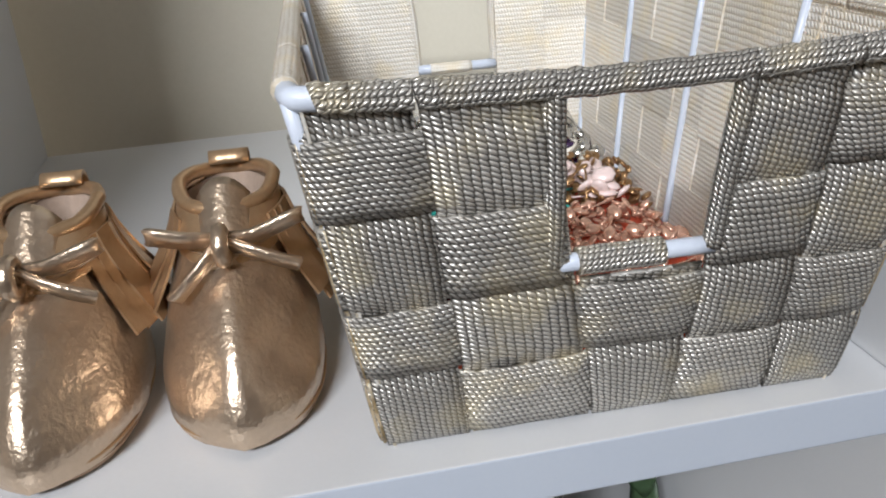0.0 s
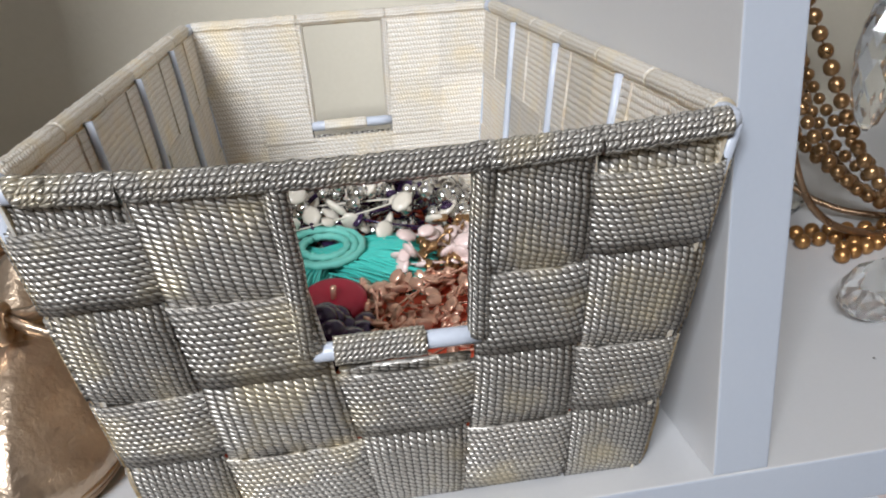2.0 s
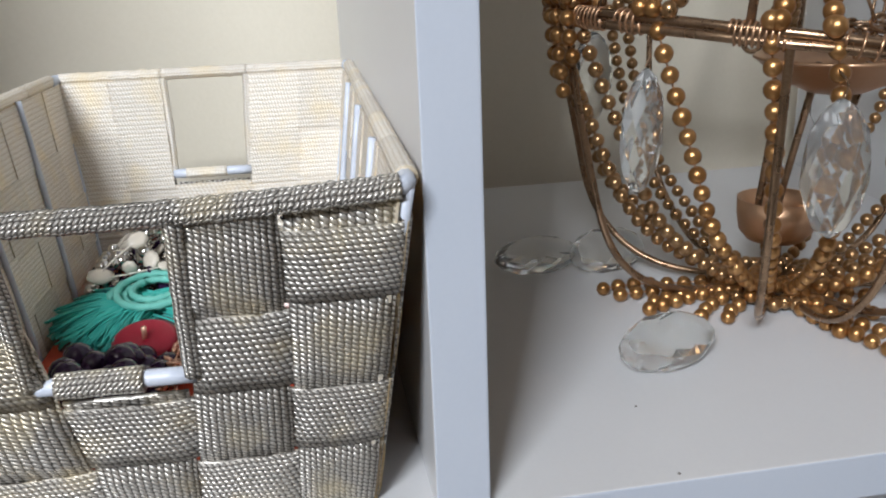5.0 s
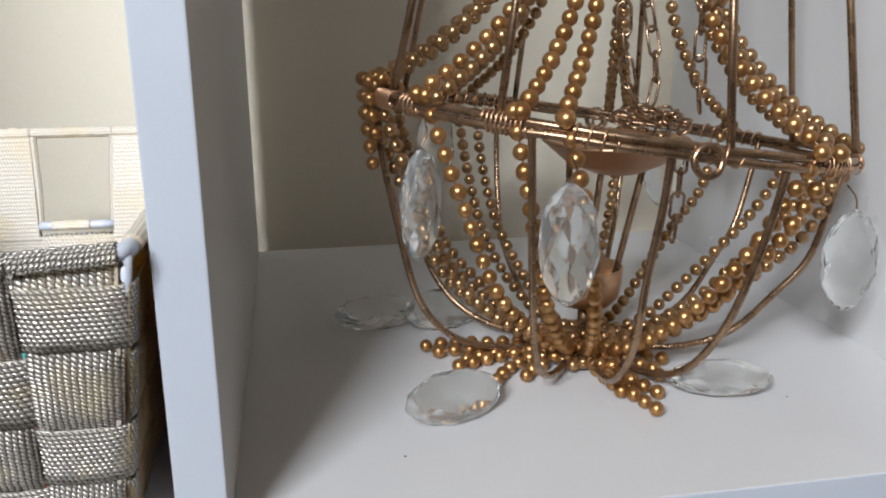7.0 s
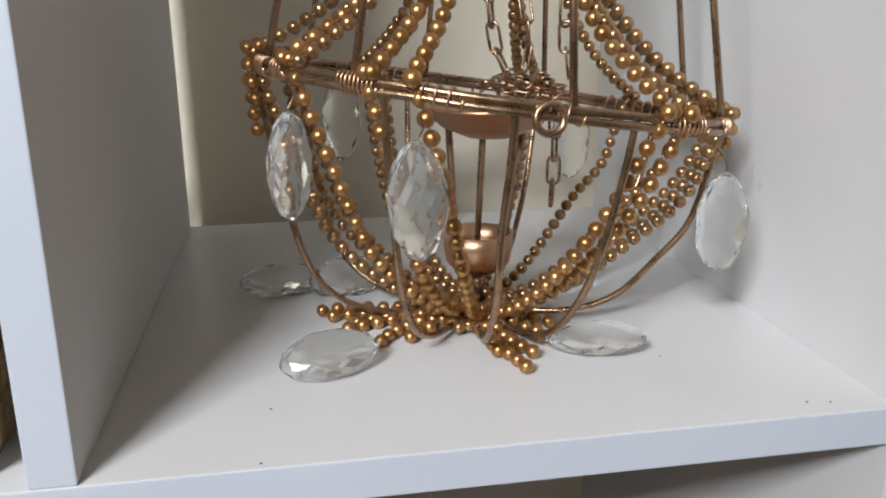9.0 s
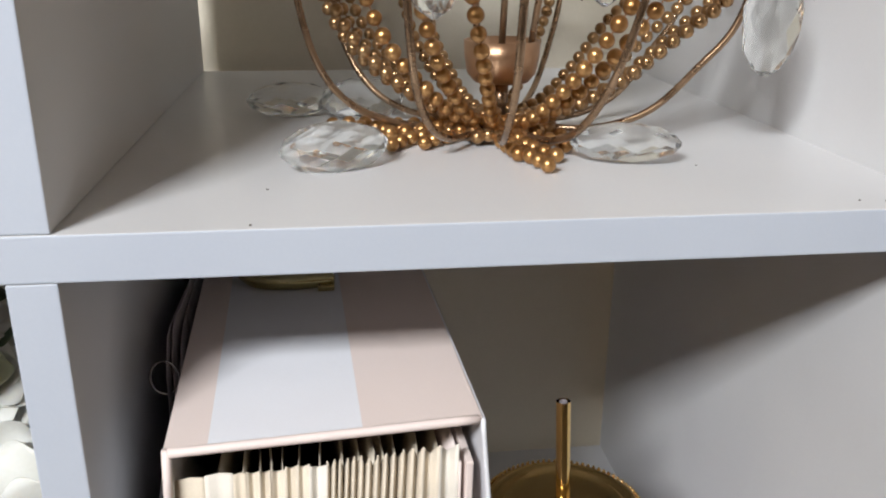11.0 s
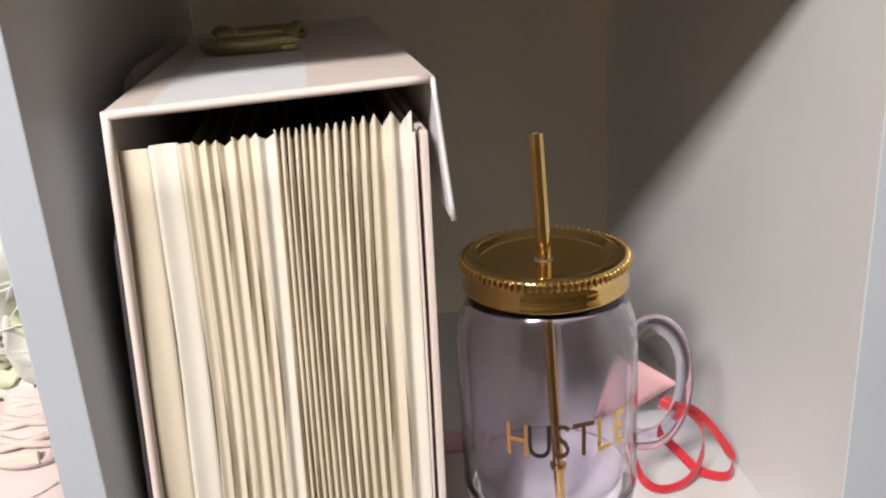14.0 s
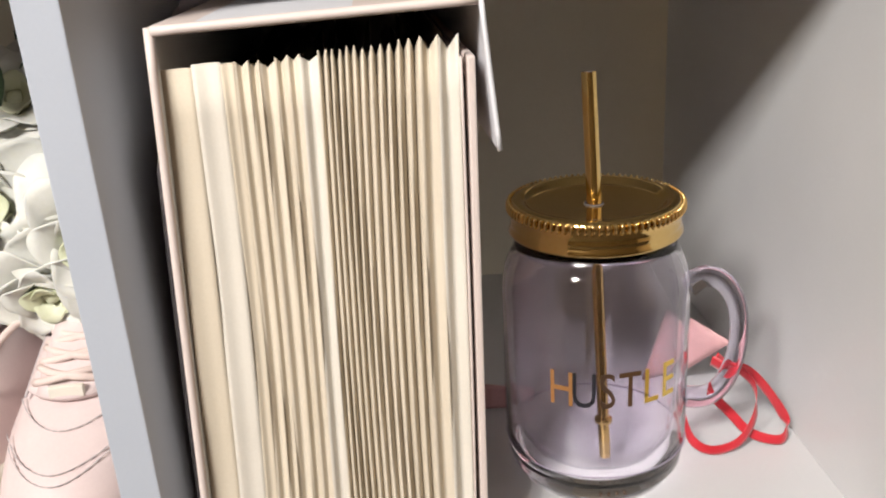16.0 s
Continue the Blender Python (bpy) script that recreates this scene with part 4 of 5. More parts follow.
part("card", ribbon(bmesh.new(), tag_f, 6, 6, 0.0009, 0.09, 0.06), M_PINK, tag)
part("card", ribbon(bmesh.new(), lambda s, t: Vector((-0.15 + 0.03 * s, 0.02 - 0.004 * t, 0.0008 + 0.020 * t * (1 - 0.3 * s))), 5, 5, 0.0009, 0.07, 0.045), M_PINK, tag)
rib = thing("red_ribbon", pose(0.289, 0.116, FLOOR2 + 0.0002) @ Matrix.Scale(0.9, 4), "narrow red satin ribbon looped on the shelf", "ribbon")


def flat_ribbon(pts, w, n, upv=Vector((0, 0, 1)), lay=0.35):
    line = spline(pts, n)
    fr = frames_along(line)
    tot = sum((b - a).length for a, b in zip(line, line[1:]))

    def f(s, t):
        k = min(int(round(t * (len(line) - 1))), len(line) - 1)
        tg = fr[k][0]
        side_v = (upv - tg * upv.dot(tg))
        side_v = side_v.normalized() if side_v.length > 1e-6 else fr[k][1]
        nn = tg.cross(side_v)
        ax = (side_v * math.cos(lay) + nn * math.sin(lay)).normalized()
        return line[k] + ax * (s - 0.5) * w
    return ribbon(bmesh.new(), f, 3, len(line) - 1, 0.0004, w, tot)


part("loop", flat_ribbon([(0.003, -0.004, 0.052), (0.018, -0.010, 0.048), (0.034, -0.014, 0.028), (0.043, -0.016, 0.010), (0.036, -0.024, 0.004), (0.018, -0.020, 0.008), (0.006, -0.012, 0.020), (-0.006, -0.006, 0.032)], 0.0062, 9, lay=0.3), M_RIBBON, rib)
part("loop", flat_ribbon([(0.008, -0.004, 0.050), (0.020, -0.012, 0.040), (0.020, -0.020, 0.022), (0.008, -0.028, 0.008), (-0.010, -0.030, 0.004), (-0.022, -0.026, 0.010), (-0.026, -0.016, 0.024)], 0.0058, 9, lay=0.25), M_RIBBON, rib)
part("knot", flat_ribbon([(-0.006, -0.008, 0.056), (0.001, -0.013, 0.053), (0.008, -0.010, 0.046), (0.006, -0.002, 0.047), (-0.002, -0.003, 0.055)], 0.0085, 6, lay=0.2), M_RIBBON, rib)

# ---------- beaded chandelier ----------
CH0 = Vector((0.180, 0.148, 0.0))
ch = thing("beaded_chandelier", Matrix.Translation(CH0), "bronze wire chandelier draped with gold beads and crystals", "chandelier")
RC, RR, TX, TY = Vector((0.190, 0.153, 0.1235)) - CH0, 0.1205, -0.150, -0.03


def ring_pt(a, r=RR, dz=0.0):
    x, y = r * math.cos(a), r * math.sin(a)
    return RC + Vector((x, y, TX * x + TY * y + dz))


def D2(*degs):
    return [radians(d) for d in degs]


for dr, dz in ((0.0, 0.0018), (0.0006, -0.0020)):
    pts = [ring_pt(2 * math.pi * k / 72, RR + dr, dz + 0.0006 * noise.noise((k * 0.4, dz * 900, 0))) for k in range(72)]
    part("ring", tube(bmesh.new(), pts, 0.0019, 9, closed=True), M_BRONZE, ch)
TOPC = Vector((0.020, 0.0, 0.385))


def top_pt(a, r):
    return TOPC + Vector((r * math.cos(a), r * math.sin(a), 0))


part("crown_ring", tube(bmesh.new(), [top_pt(2 * math.pi * k / 40, 0.070) for k in range(40)], 0.0024, 8, closed=True), M_BRONZE, ch)
for a in D2(8, 60, 98, 142, 197, 229, 273, 322):
    p, q = ring_pt(a), top_pt(a, 0.070)
    part("upper_rod", tube(bmesh.new(), [p.lerp(q, k / 5) for k in range(6)], 0.0018, 8), M_BRONZE, ch)


def bowl(a, prof, jit=0.0, twist=0.0):
    """A line from the ring down to the foot; prof: (share of radius, height)."""
    out = []
    for i, (r, z) in enumerate(prof):
        k = z / 0.1235
        edge = ring_pt(a + twist * (1 - k), RR * r) - RC
        c = Vector((0, 0, 0)).lerp(Vector((RC.x, RC.y, 0)), k)
        out.append(Vector((c.x + edge.x, c.y + edge.y, z + (edge.z * min(1, r) if i < 3 else edge.z * 0.15 * r)))
                   + Vector((jit * noise.noise((a * 3, i, 0)), jit * noise.noise((a * 3, i, 7)), 0)))
    return out


ROD = ((1.0, 0.1235), (0.965, 0.100), (0.90, 0.070), (0.80, 0.040), (0.64, 0.017), (0.42, 0.0065), (0.16, 0.0055))
for a in D2(20, 62, 104, 146, 186, 236, 262, 287, 338):
    part("lower_rod", tube(bmesh.new(), spline(bowl(a, ROD, 0.002), 6), 0.0018, 8), M_BRONZE, ch)
part("foot_ring", tube(bmesh.new(), [(0.022 * math.cos(a), 0.022 * math.sin(a), 0.0075) for a in (2 * math.pi * k / 30 for k in range(30))], 0.0022, 8, closed=True), M_BRONZE, ch)
# wire windings on the ring
for a0, a1, turns in ((190, 199, 7), (203, 209, 4), (226, 235, 9), (244, 252, 3), (268, 275, 2), (296, 309, 8), (318, 330, 5), (340, 350, 5), (20, 40, 6), (100, 125, 7), (140, 170, 8)):
    n_ = turns * 10
    pts = []
    for k in range(n_ + 1):
        a = radians(a0 + (a1 - a0) * k / n_)
        b = 2 * math.pi * turns * k / n_
        c = ring_pt(a)
        rad = Vector((math.cos(a), math.sin(a), 0))
        pts.append(c + rad * (0.0030 * math.cos(b)) + Vector((0, 0, 0.0046 * math.sin(b))))
    part("wire_winding", tube(bmesh.new(), pts, 0.00055, 5), M_COPPER, ch)
# hooks
for a, sz in ((268, 0.0058), (300, 0.0), (72, 0.006)):
    if sz:
        c = ring_pt(radians(a), RR + 0.003, -0.003)
        part("eyelet", tube(bmesh.new(), [c + Vector((sz * math.cos(b), 0.001 * math.sin(b), sz * math.sin(b))) for b in (2 * math.pi * k / 24 for k in range(24))], 0.0016, 8, closed=True), M_BRONZE, ch)
# saucer, cup and stem
SC = Vector((0.180, 0.110, 0.1110)) - CH0
part("saucer", lathe(bmesh.new(), [(0, -0.005), (0.012, -0.0042), (0.024, 0.001), (0.034, 0.010), (0.0352, 0.0106), (0.034, 0.0118), (0.023, 0.004), (0.011, -0.0015), (0, -0.0024)], 36, SC), M_COPPER, ch)
CC = Vector((0.183, 0.152, 0.026)) - CH0
part("candle_cup", lathe(bmesh.new(), [(0, 0), (0.014, 0.0005), (0.0178, 0.005), (0.0192, 0.013), (0.0196, 0.0215), (0.0186, 0.0215), (0.0178, 0.013), (0.0155, 0.005), (0, 0.003)], 32, CC), M_COPPER, ch)
part("stem", tube(bmesh.new(), [(CC.x, CC.y, 0.004), (CC.x, CC.y, 0.027)], 0.004, 10), M_BRONZE, ch)
for dx, dy in ((0.0, 0.004), (0.012, -0.004), (-0.012, 0.0)):
    part("inner_rod", tube(bmesh.new(), [Vector((CC.x + dx, CC.y + dy, 0.03)).lerp(Vector((SC.x + dx * 1.6, SC.y + dy + 0.01, SC.z + 0.006)), k / 4) for k in range(5)], 0.0018, 8), M_BRONZE, ch)
# chains
bm = bmesh.new()
lk = []
for k in range(28):
    b = 2 * math.pi * k / 28
    lk.append(Vector((0.0030 * math.cos(b), 0, 0.0030 * math.sin(b) + (0.0042 if math.sin(b) > 0 else -0.0042))))
tube(bm, lk, 0.00075, 6, closed=True)
link = part("chain_link", bm, M_BRONZE, ch)
LINK = link.data
first_link = [link]


def put_link(m):
    if first_link:
        ob = first_link.pop()
    else:
        ob = new("chain_link", LINK)
        ob.parent = ch
    ob.matrix_basis = m


def chain(pts):
    line = resample(spline([Vector(p) - CH0 for p in pts], 10), 0.0118)
    for i in range(len(line) - 1):
        d = (line[i + 1] - line[i]).normalized()
        q = d.to_track_quat("Z", "Y").to_matrix().to_4x4()
        put_link(Matrix.Translation((line[i] + line[i + 1]) / 2) @ q @ pose(0, 0, 0, 0, 0, 20 + 90 * (i % 2)))


chain([(0.176, 0.10, 0.36), (0.1755, 0.098, 0.24), (0.177, 0.098, 0.165), (0.186, 0.096, 0.136), (0.205, 0.097, 0.133)])
chain([(0.214, 0.10, 0.36), (0.213, 0.098, 0.24), (0.2125, 0.097, 0.16), (0.2145, 0.097, 0.135)])
chain([(0.190, 0.13, 0.36), (0.193, 0.125, 0.22), (0.200, 0.115, 0.155), (0.196, 0.112, 0.134)])
chain([(0.211, 0.105, 0.118), (0.212, 0.108, 0.09), (0.211, 0.112, 0.060)])
rg = random.Random(3)
for k in range(22):
    p = Vector((0.197 + rg.uniform(-0.020, 0.020), 0.118 + rg.uniform(-0.014, 0.014), 0.1225 + rg.uniform(0.003, 0.012))) - CH0
    put_link(Matrix.Translation(p) @ Euler((rg.uniform(1.2, 1.9), rg.uniform(-0.4, 0.4), rg.uniform(0, 6))).to_matrix().to_4x4())

# bead strands
bm = bmesh.new()
ball(bm, (0, 0, 0), 1.0, 14, 9)
bead_proto = part("bead", bm, M_BEAD, ch)
BEAD = bead_proto.data
bead_first = [bead_proto]


def strand(pts, r, single, seed, taper=None, steps=8):
    line = resample(spline(pts, steps), r * (2.4 if single else 2.2))
    rg_ = random.Random(seed)
    if len(line) < 2:
        return
    if single:
        st = part("bead_strand", tube(bmesh.new(), line, 0.0004, 5), M_COPPER, ch)
        for i, p in enumerate(line):
            rr = r * rg_.uniform(0.95, 1.06) * (taper if taper and i > len(line) - 5 else 1)
            ob = bead_first.pop() if bead_first else new("bead", BEAD)
            ob.parent = st
            ob.location, ob.scale = p, (rr, rr, rr)
    else:
        bm_ = bmesh.new()
        for i, p in enumerate(line):
            ball(bm_, p, r * rg_.uniform(0.95, 1.05), 9, 6)
        tube(bm_, line, 0.0004, 4)
        tagged(part("bead_strand", bm_, M_BEADJ, ch), kind="stuff")


def upper(a, da=0.0, sag=0.0):
    out = []
    for t in (0, 0.07, 0.16, 0.28, 0.5, 0.75, 1.0):
        r = 0.026 + (RR + 0.002 - 0.026) * math.exp(-t * 4.6) * (1 - 0.4 * t) - sag * math.sin(math.pi * t)
        c = RC.lerp(TOPC, t)
        base = ring_pt(a, RR, 0.006)
        z = base.z + (0.375 - base.z) * t
        out.append(Vector((c.x * 1.0 + r * math.cos(a + da * t), c.y + r * math.sin(a + da * t), z)))
    return out


HANG = ((1.02, 0.129), (0.965, 0.110), (0.87, 0.084), (0.71, 0.054), (0.50, 0.030), (0.29, 0.0145), (0.12, 0.009))
rb = 0.0037
for k, (a, da, single) in enumerate(((209, 0.1, 1), (215, 0.0, 0), (234, 0.05, 1), (242, 0.05, 1), (296, -0.05, 1), (302, -0.05, 0), (186, 0.1, 0), (180, -0.05, 0), (173, -0.3, 0), (352, -0.05, 0), (344, 0.2, 0),
                                     (335, 0.3, 0), (8, 0, 0), (30, 0.2, 0), (62, 0.1, 0), (68, -0.1, 0), (112, 0, 0), (118, 0.2, 0), (150, 0, 0))):
    strand(upper(radians(a), da), rb * (1 if single else 0.95), single, k)
for k, (a, tw, single) in enumerate(((212, 0.25, 1), (233, 0.1, 1), (243, 0.25, 1), (294, -0.2, 1), (301, -0.15, 1), (190, 0.3, 0), (178, 0.1, 0), (350, -0.3, 0), (341, -0.35, 0),
                                     (356, -0.1, 0), (10, 0.0, 0), (32, 0.1, 0), (64, 0, 0), (112, 0, 0), (118, 0.1, 0), (148, 0, 0), (154, 0.1, 0))):
    pts = bowl(radians(a), HANG, 0.004, tw)
    strand(pts, rb * (1 if single else 0.92), single, 50 + k)
for k, (a, drop) in enumerate(((184, 0.050), (189, 0.034), (180, 0.040), (347, 0.026), (341, 0.018), (353, 0.030))):
    p = ring_pt(radians(a), RR + 0.004, 0.009)
    strand([ring_pt(radians(a + 4), RR - 0.006, 0.006), p, p + Vector((0.0, -0.001, -drop * 0.5)), p + Vector((0.003 if a < 270 else -0.001, -0.002, -drop))], 0.0034, True, 70 + k)
# tangle at the foot
rg = random.Random(6)
bm = bmesh.new()
for k in range(95):
    a, r = rg.uniform(0, 6.3), 0.030 * math.sqrt(rg.random())
    ball(bm, (r * math.cos(a), r * math.sin(a) - 0.004, 0.0045 + rg.uniform(0.0, 0.011) * (1 - r / 0.035)), rb * rg.uniform(0.85, 1), 9, 6)
tagged(part("bead_tangle", bm, M_BEADJ, ch), kind="stuff")
# tails lying on the shelf
for k, pts in enumerate((
        ((0.170, 0.146), (0.140, 0.158), (0.112, 0.163), (0.090, 0.160)), ((0.168, 0.140), (0.138, 0.150), (0.114, 0.152), (0.094, 0.151)),
        ((0.165, 0.136), (0.142, 0.142), (0.122, 0.136), (0.102, 0.128)), ((0.163, 0.133), (0.147, 0.134), (0.132, 0.122), (0.119, 0.103)),
        ((0.166, 0.130), (0.152, 0.125), (0.142, 0.117), (0.138, 0.110)), ((0.172, 0.140), (0.150, 0.145), (0.128, 0.144), (0.112, 0.138)),
        ((0.178, 0.132), (0.180, 0.108), (0.183, 0.084), (0.188, 0.063)), ((0.181, 0.130), (0.186, 0.110), (0.190, 0.094), (0.197, 0.078)),
        ((0.176, 0.128), (0.176, 0.112), (0.178, 0.096), (0.180, 0.078)), ((0.184, 0.134), (0.198, 0.120), (0.205, 0.108), (0.204, 0.096)),
        ((0.186, 0.136), (0.206, 0.128), (0.217, 0.118)), ((0.172, 0.128), (0.166, 0.122), (0.163, 0.116)))):
    line = [Vector((x, y, 0.0039 + (0.006 if i == 0 else 0.0))) - CH0 for i, (x, y) in enumerate(pts)]
    strand(line, 0.0036, True, 90 + k)

# crystals
_cb = bmesh.new()
st = (-1.0, -0.86, -0.55, -0.18, 0.18, 0.55, 0.86, 1.0)
rows_ = []
for i, s in enumerate(st):
    w = 0.0136 * (max(0.0, 1 - abs(s) ** 2.1)) ** 0.62 + 0.0016
    h = 0.0078 * (max(0.0, 1 - abs(s) ** 2.4)) ** 0.7 + 0.0012
    rows_.append([_cb.verts.new((w * math.cos(b), h * math.copysign(abs(math.sin(b)) ** 0.8, math.sin(b)), s * 0.0262)) for b in (2 * math.pi * (k + 0.5 * (i % 2)) / 8 for k in range(8))])
for i in range(len(rows_) - 1):
    A, B = rows_[i], rows_[i + 1]
    for k in range(8):
        k2 = (k + 1) % 8
        if i % 2 == 0:
            _cb.faces.new((A[k], A[k2], B[k]))
            _cb.faces.new((A[k2], B[k2], B[k]))
        else:
            _cb.faces.new((A[k], B[k2], B[k]))
            _cb.faces.new((A[k], A[k2], B[k2]))
_cb.faces.new(list(reversed(rows_[0])))
_cb.faces.new(rows_[-1])
bmesh.ops.recalc_face_normals(_cb, faces=_cb.faces[:])
cr0 = part("crystal_drop", _cb, M_GLASS, ch, "clear faceted glass drop", smooth=False)
CRY = cr0.data
cr_first = [cr0]


def crystal(m, label=""):
    ob = cr_first.pop() if cr_first else new("crystal_drop", CRY)
    ob.parent = ch
    ob.matrix_basis = Matrix.Translation(-CH0) @ m
    if label:
        tagged(ob, label)
    return ob


def crystal_wire(a, b):
    a, b = Vector(a) - CH0, Vector(b) - CH0
    mid = a.lerp(b, 0.5) + Vector((0.0015, -0.001, 0.0))
    part("hanger_wire", tube(bmesh.new(), spline([a, mid, b], 5), 0.00045, 5), M_BRONZE, ch)


for c, rx, ry, rz, end in (((0.0829, 0.088, 0.0995), 3, -3, 55, (0.086, 0.094, 0.136)), ((0.1333, 0.036, 0.0925), 2, -3, 8, (0.136, 0.044, 0.126)),
                           ((0.292, 0.085, 0.0630), -3, 2, -20, (0.288, 0.088, 0.100)), ((0.115, 0.240, 0.100), 0, 3, 20, (0.112, 0.238, 0.135)), ((0.262, 0.235, 0.083), 0, 0, -30, (0.264, 0.232, 0.115))):
    crystal(pose(*c, rx, ry, rz) @ Matrix.Diagonal((0.86, 0.9, 0.96, 1)))
    crystal_wire((c[0] + 0.0005, c[1], c[2] + 0.0255), end)
for x, y, ang, tilt, roll_ in ((0.0965, 0.084, 20, 88, 25), (0.2270, 0.0805, -14, 90, -20), (0.073, 0.206, 10, 90, 10), (0.113, 0.203, 18, 90, 40)):
    crystal(pose(x, y, 0.0092, 0, 0, ang) @ pose(0, 0, 0, 0, tilt, 0) @ pose(0, 0, 0, 0, 0, 90 + roll_) @ Matrix.Diagonal((0.92, 1.0, 0.95, 1)))

# ---------- moccasins ----------
def loop_at(z, n=40, inset=0.0, S=1.0):
    """Outline of the shoe at a height: toe at -y."""
    zs = (0.0, 0.004, 0.012, 0.021, 0.030, 0.038, 0.046, 0.053, 0.061)
    yf = (0.004, 0.001, 0.0, 0.003, 0.009, 0.017, 0.026, 0.036, 0.046)
    hw_ = (0.0232, 0.0256, 0.0264, 0.0256, 0.0236, 0.0208, 0.0180, 0.0164, 0.0158)
    yh = (0.093, 0.095, 0.096, 0.096, 0.095, 0.094, 0.092, 0.091, 0.091)
    f = float(np.interp(z, zs, yf)) + inset
    w = float(np.interp(z, zs, hw_)) - inset
    h = float(np.interp(z, zs, yh)) - inset
    pw = float(np.interp(z, (0, 0.012, 0.024, 0.045, 0.061), (2.7, 2.5, 1.75, 1.7, 2.0)))
    out = []
    for k in range(n):
        a = 2 * math.pi * k / n
        ca, sa = math.cos(a), math.sin(a)
        x = w * math.copysign(abs(ca) ** (2 / pw), ca)
        yc, yr = (f + h) / 2, (h - f) / 2
        y = yc + yr * math.copysign(abs(sa) ** (2 / pw), sa)
        if y > yc:  # the heel is narrower than the toe
            x *= 1 - 0.22 * ((y - yc) / yr)
        out.append(Vector((x, y, z)) * S)
    return out


def skin(bm, loops):
    rings = [[bm.verts.new(p) for p in lp] for lp in loops]
    n = len(rings[0])
    for a, b in zip(rings, rings[1:]):
        for k in range(n):
            bm.faces.new((a[k], a[(k + 1) % n], b[(k + 1) % n], b[k]))
    return rings


def moccasin(m, seed):
    shoe = thing("baby_moccasin", m, "rose gold leather baby moccasin with fringe and bow", "shoe", "pair of moccasins")
    bm = bmesh.new()
    zz = [0.003 + 0.058 * k / 22 for k in range(23)]
    loops = []
    for z in zz:
        lp = loop_at(z)
        for p in lp:
            front = max(0, 1 - p.y / 0.06)
            wr = 0.0011 * noise.noise((p.x * 90 + seed, p.y * 60, z * 90))
            p.x += wr * (p.x / 0.03)
            p.z += 0.0012 * noise.noise((p.x * 60, p.y * 60, seed)) * (z > 0.01)
            # soft ridge along the vamp
            p.y -= 0.0055 * front * math.exp(-(abs(p.x - 0.001) / 0.0085) ** 1.6) * (1 if z < 0.05 else 0.3)
        loops.append(lp)
    skin(bm, loops)
    part("upper", bm, M_LEATHER, shoe)
    bm = bmesh.new()
    skin(bm, [loop_at(0.0600, inset=0.001), loop_at(0.055, inset=0.0022), loop_at(0.045, inset=0.0028), loop_at(0.03, inset=0.003), loop_at(0.012, inset=0.003)])
    part("lining", bm, M_LINING, shoe)
    bm = bmesh.new()
    r_ = skin(bm, [loop_at(0.0003, inset=0.0), loop_at(0.0018, inset=-0.0002), loop_at(0.0038, inset=0.0), loop_at(0.0045, inset=0.002)])
    bm.faces.new(list(reversed(r_[0])))
    bm.faces.new(r_[-1])
    part("sole", bm, M_SOLE, shoe, "tan suede sole")
    part("sole_seam", tube(bmesh.new(), [p + Vector((0, 0, 0.0012)) for p in loop_at(0.0045, 60, 0.0)], 0.0006, 5, closed=True), M_LEATHER2, shoe)
    collar = [p + Vector((0, 0, 0.003 * math.sin(math.pi * max(0, (p.y - 0.055) / 0.036)) if p.y > 0.055 else 0)) for p in loop_at(0.0612, 44, 0.0)]
    part("collar", tube(bmesh.new(), collar, 0.0024, 9, closed=True, rough=0.15), M_LEATHER2, shoe, "rolled bronze collar")
    bm = bmesh.new()
    skin(bm, [loop_at(0.0485, inset=-0.0014), loop_at(0.0500, inset=-0.0022), loop_at(0.0560, inset=-0.0018), loop_at(0.0610, inset=-0.0012)])
    part("cuff", bm, M_LEATHER2, shoe, "folded bronze cuff")
    part("cuff_seam", tube(bmesh.new(), loop_at(0.0515, 60, -0.0026), [0.0005 if k % 2 else 0.0002 for k in range(61)], 5, closed=True), M_SOLE, shoe)
    # tongue
    part("tongue", ribbon(bmesh.new(), lambda s, t: Vector(((s - 0.5) * (0.020 - 0.004 * t), 0.0325 + 0.020 * t - 0.005 * math.sin(math.pi * s) * (1 - 0.5 * t), 0.047 + 0.0235 * t - (0.003 + 0.004 * t) * (2 * s - 1) ** 2)), 8, 10, 0.0014, 0.024, 0.036), M_LEATHER, shoe)
    part("heel_tab", ribbon(bmesh.new(), lambda s, t: Vector(((s - 0.5) * 0.014, 0.0885 + 0.004 * math.cos(t * 3.0), 0.0605 + 0.0075 * math.sin(t * 2.6))), 3, 8, 0.0014, 0.018, 0.02), M_LEATHER2, shoe)
    # fringe hanging from the collar
    rg_ = random.Random(seed)
    n = 22
    for k in range(n):
        a = radians(-38 + 256 * k / n)
        if abs(((a + math.pi / 2 + math.pi) % (2 * math.pi)) - math.pi) < 0.75:
            continue
        ln = 0.030 + rg_.uniform(-0.003, 0.003)
        wd = 0.0094

        def fr_f(s, t, a=a, ln=ln):
            lp0 = loop_at(0.0575)
            i = int(round((a % (2 * math.pi)) / (2 * math.pi) * 40)) % 40
            p = lp0[i]
            nxt = lp0[(i + 1) % 40]
            tg = (nxt - p).normalized()
            outv = Vector((tg.y, -tg.x, 0))
            return p + tg * (s - 0.5) * wd * (1 + 0.25 * t) + outv * (0.0024 + (0.015 + 0.003 * noise.noise((a * 5, seed, 0))) * t ** 1.3) + Vector((0, 0, -ln * t))
        part("fringe_strip", ribbon(bmesh.new(), fr_f, 2, 6, 0.0009, wd, ln), M_LEATHER2, shoe, smooth=False)
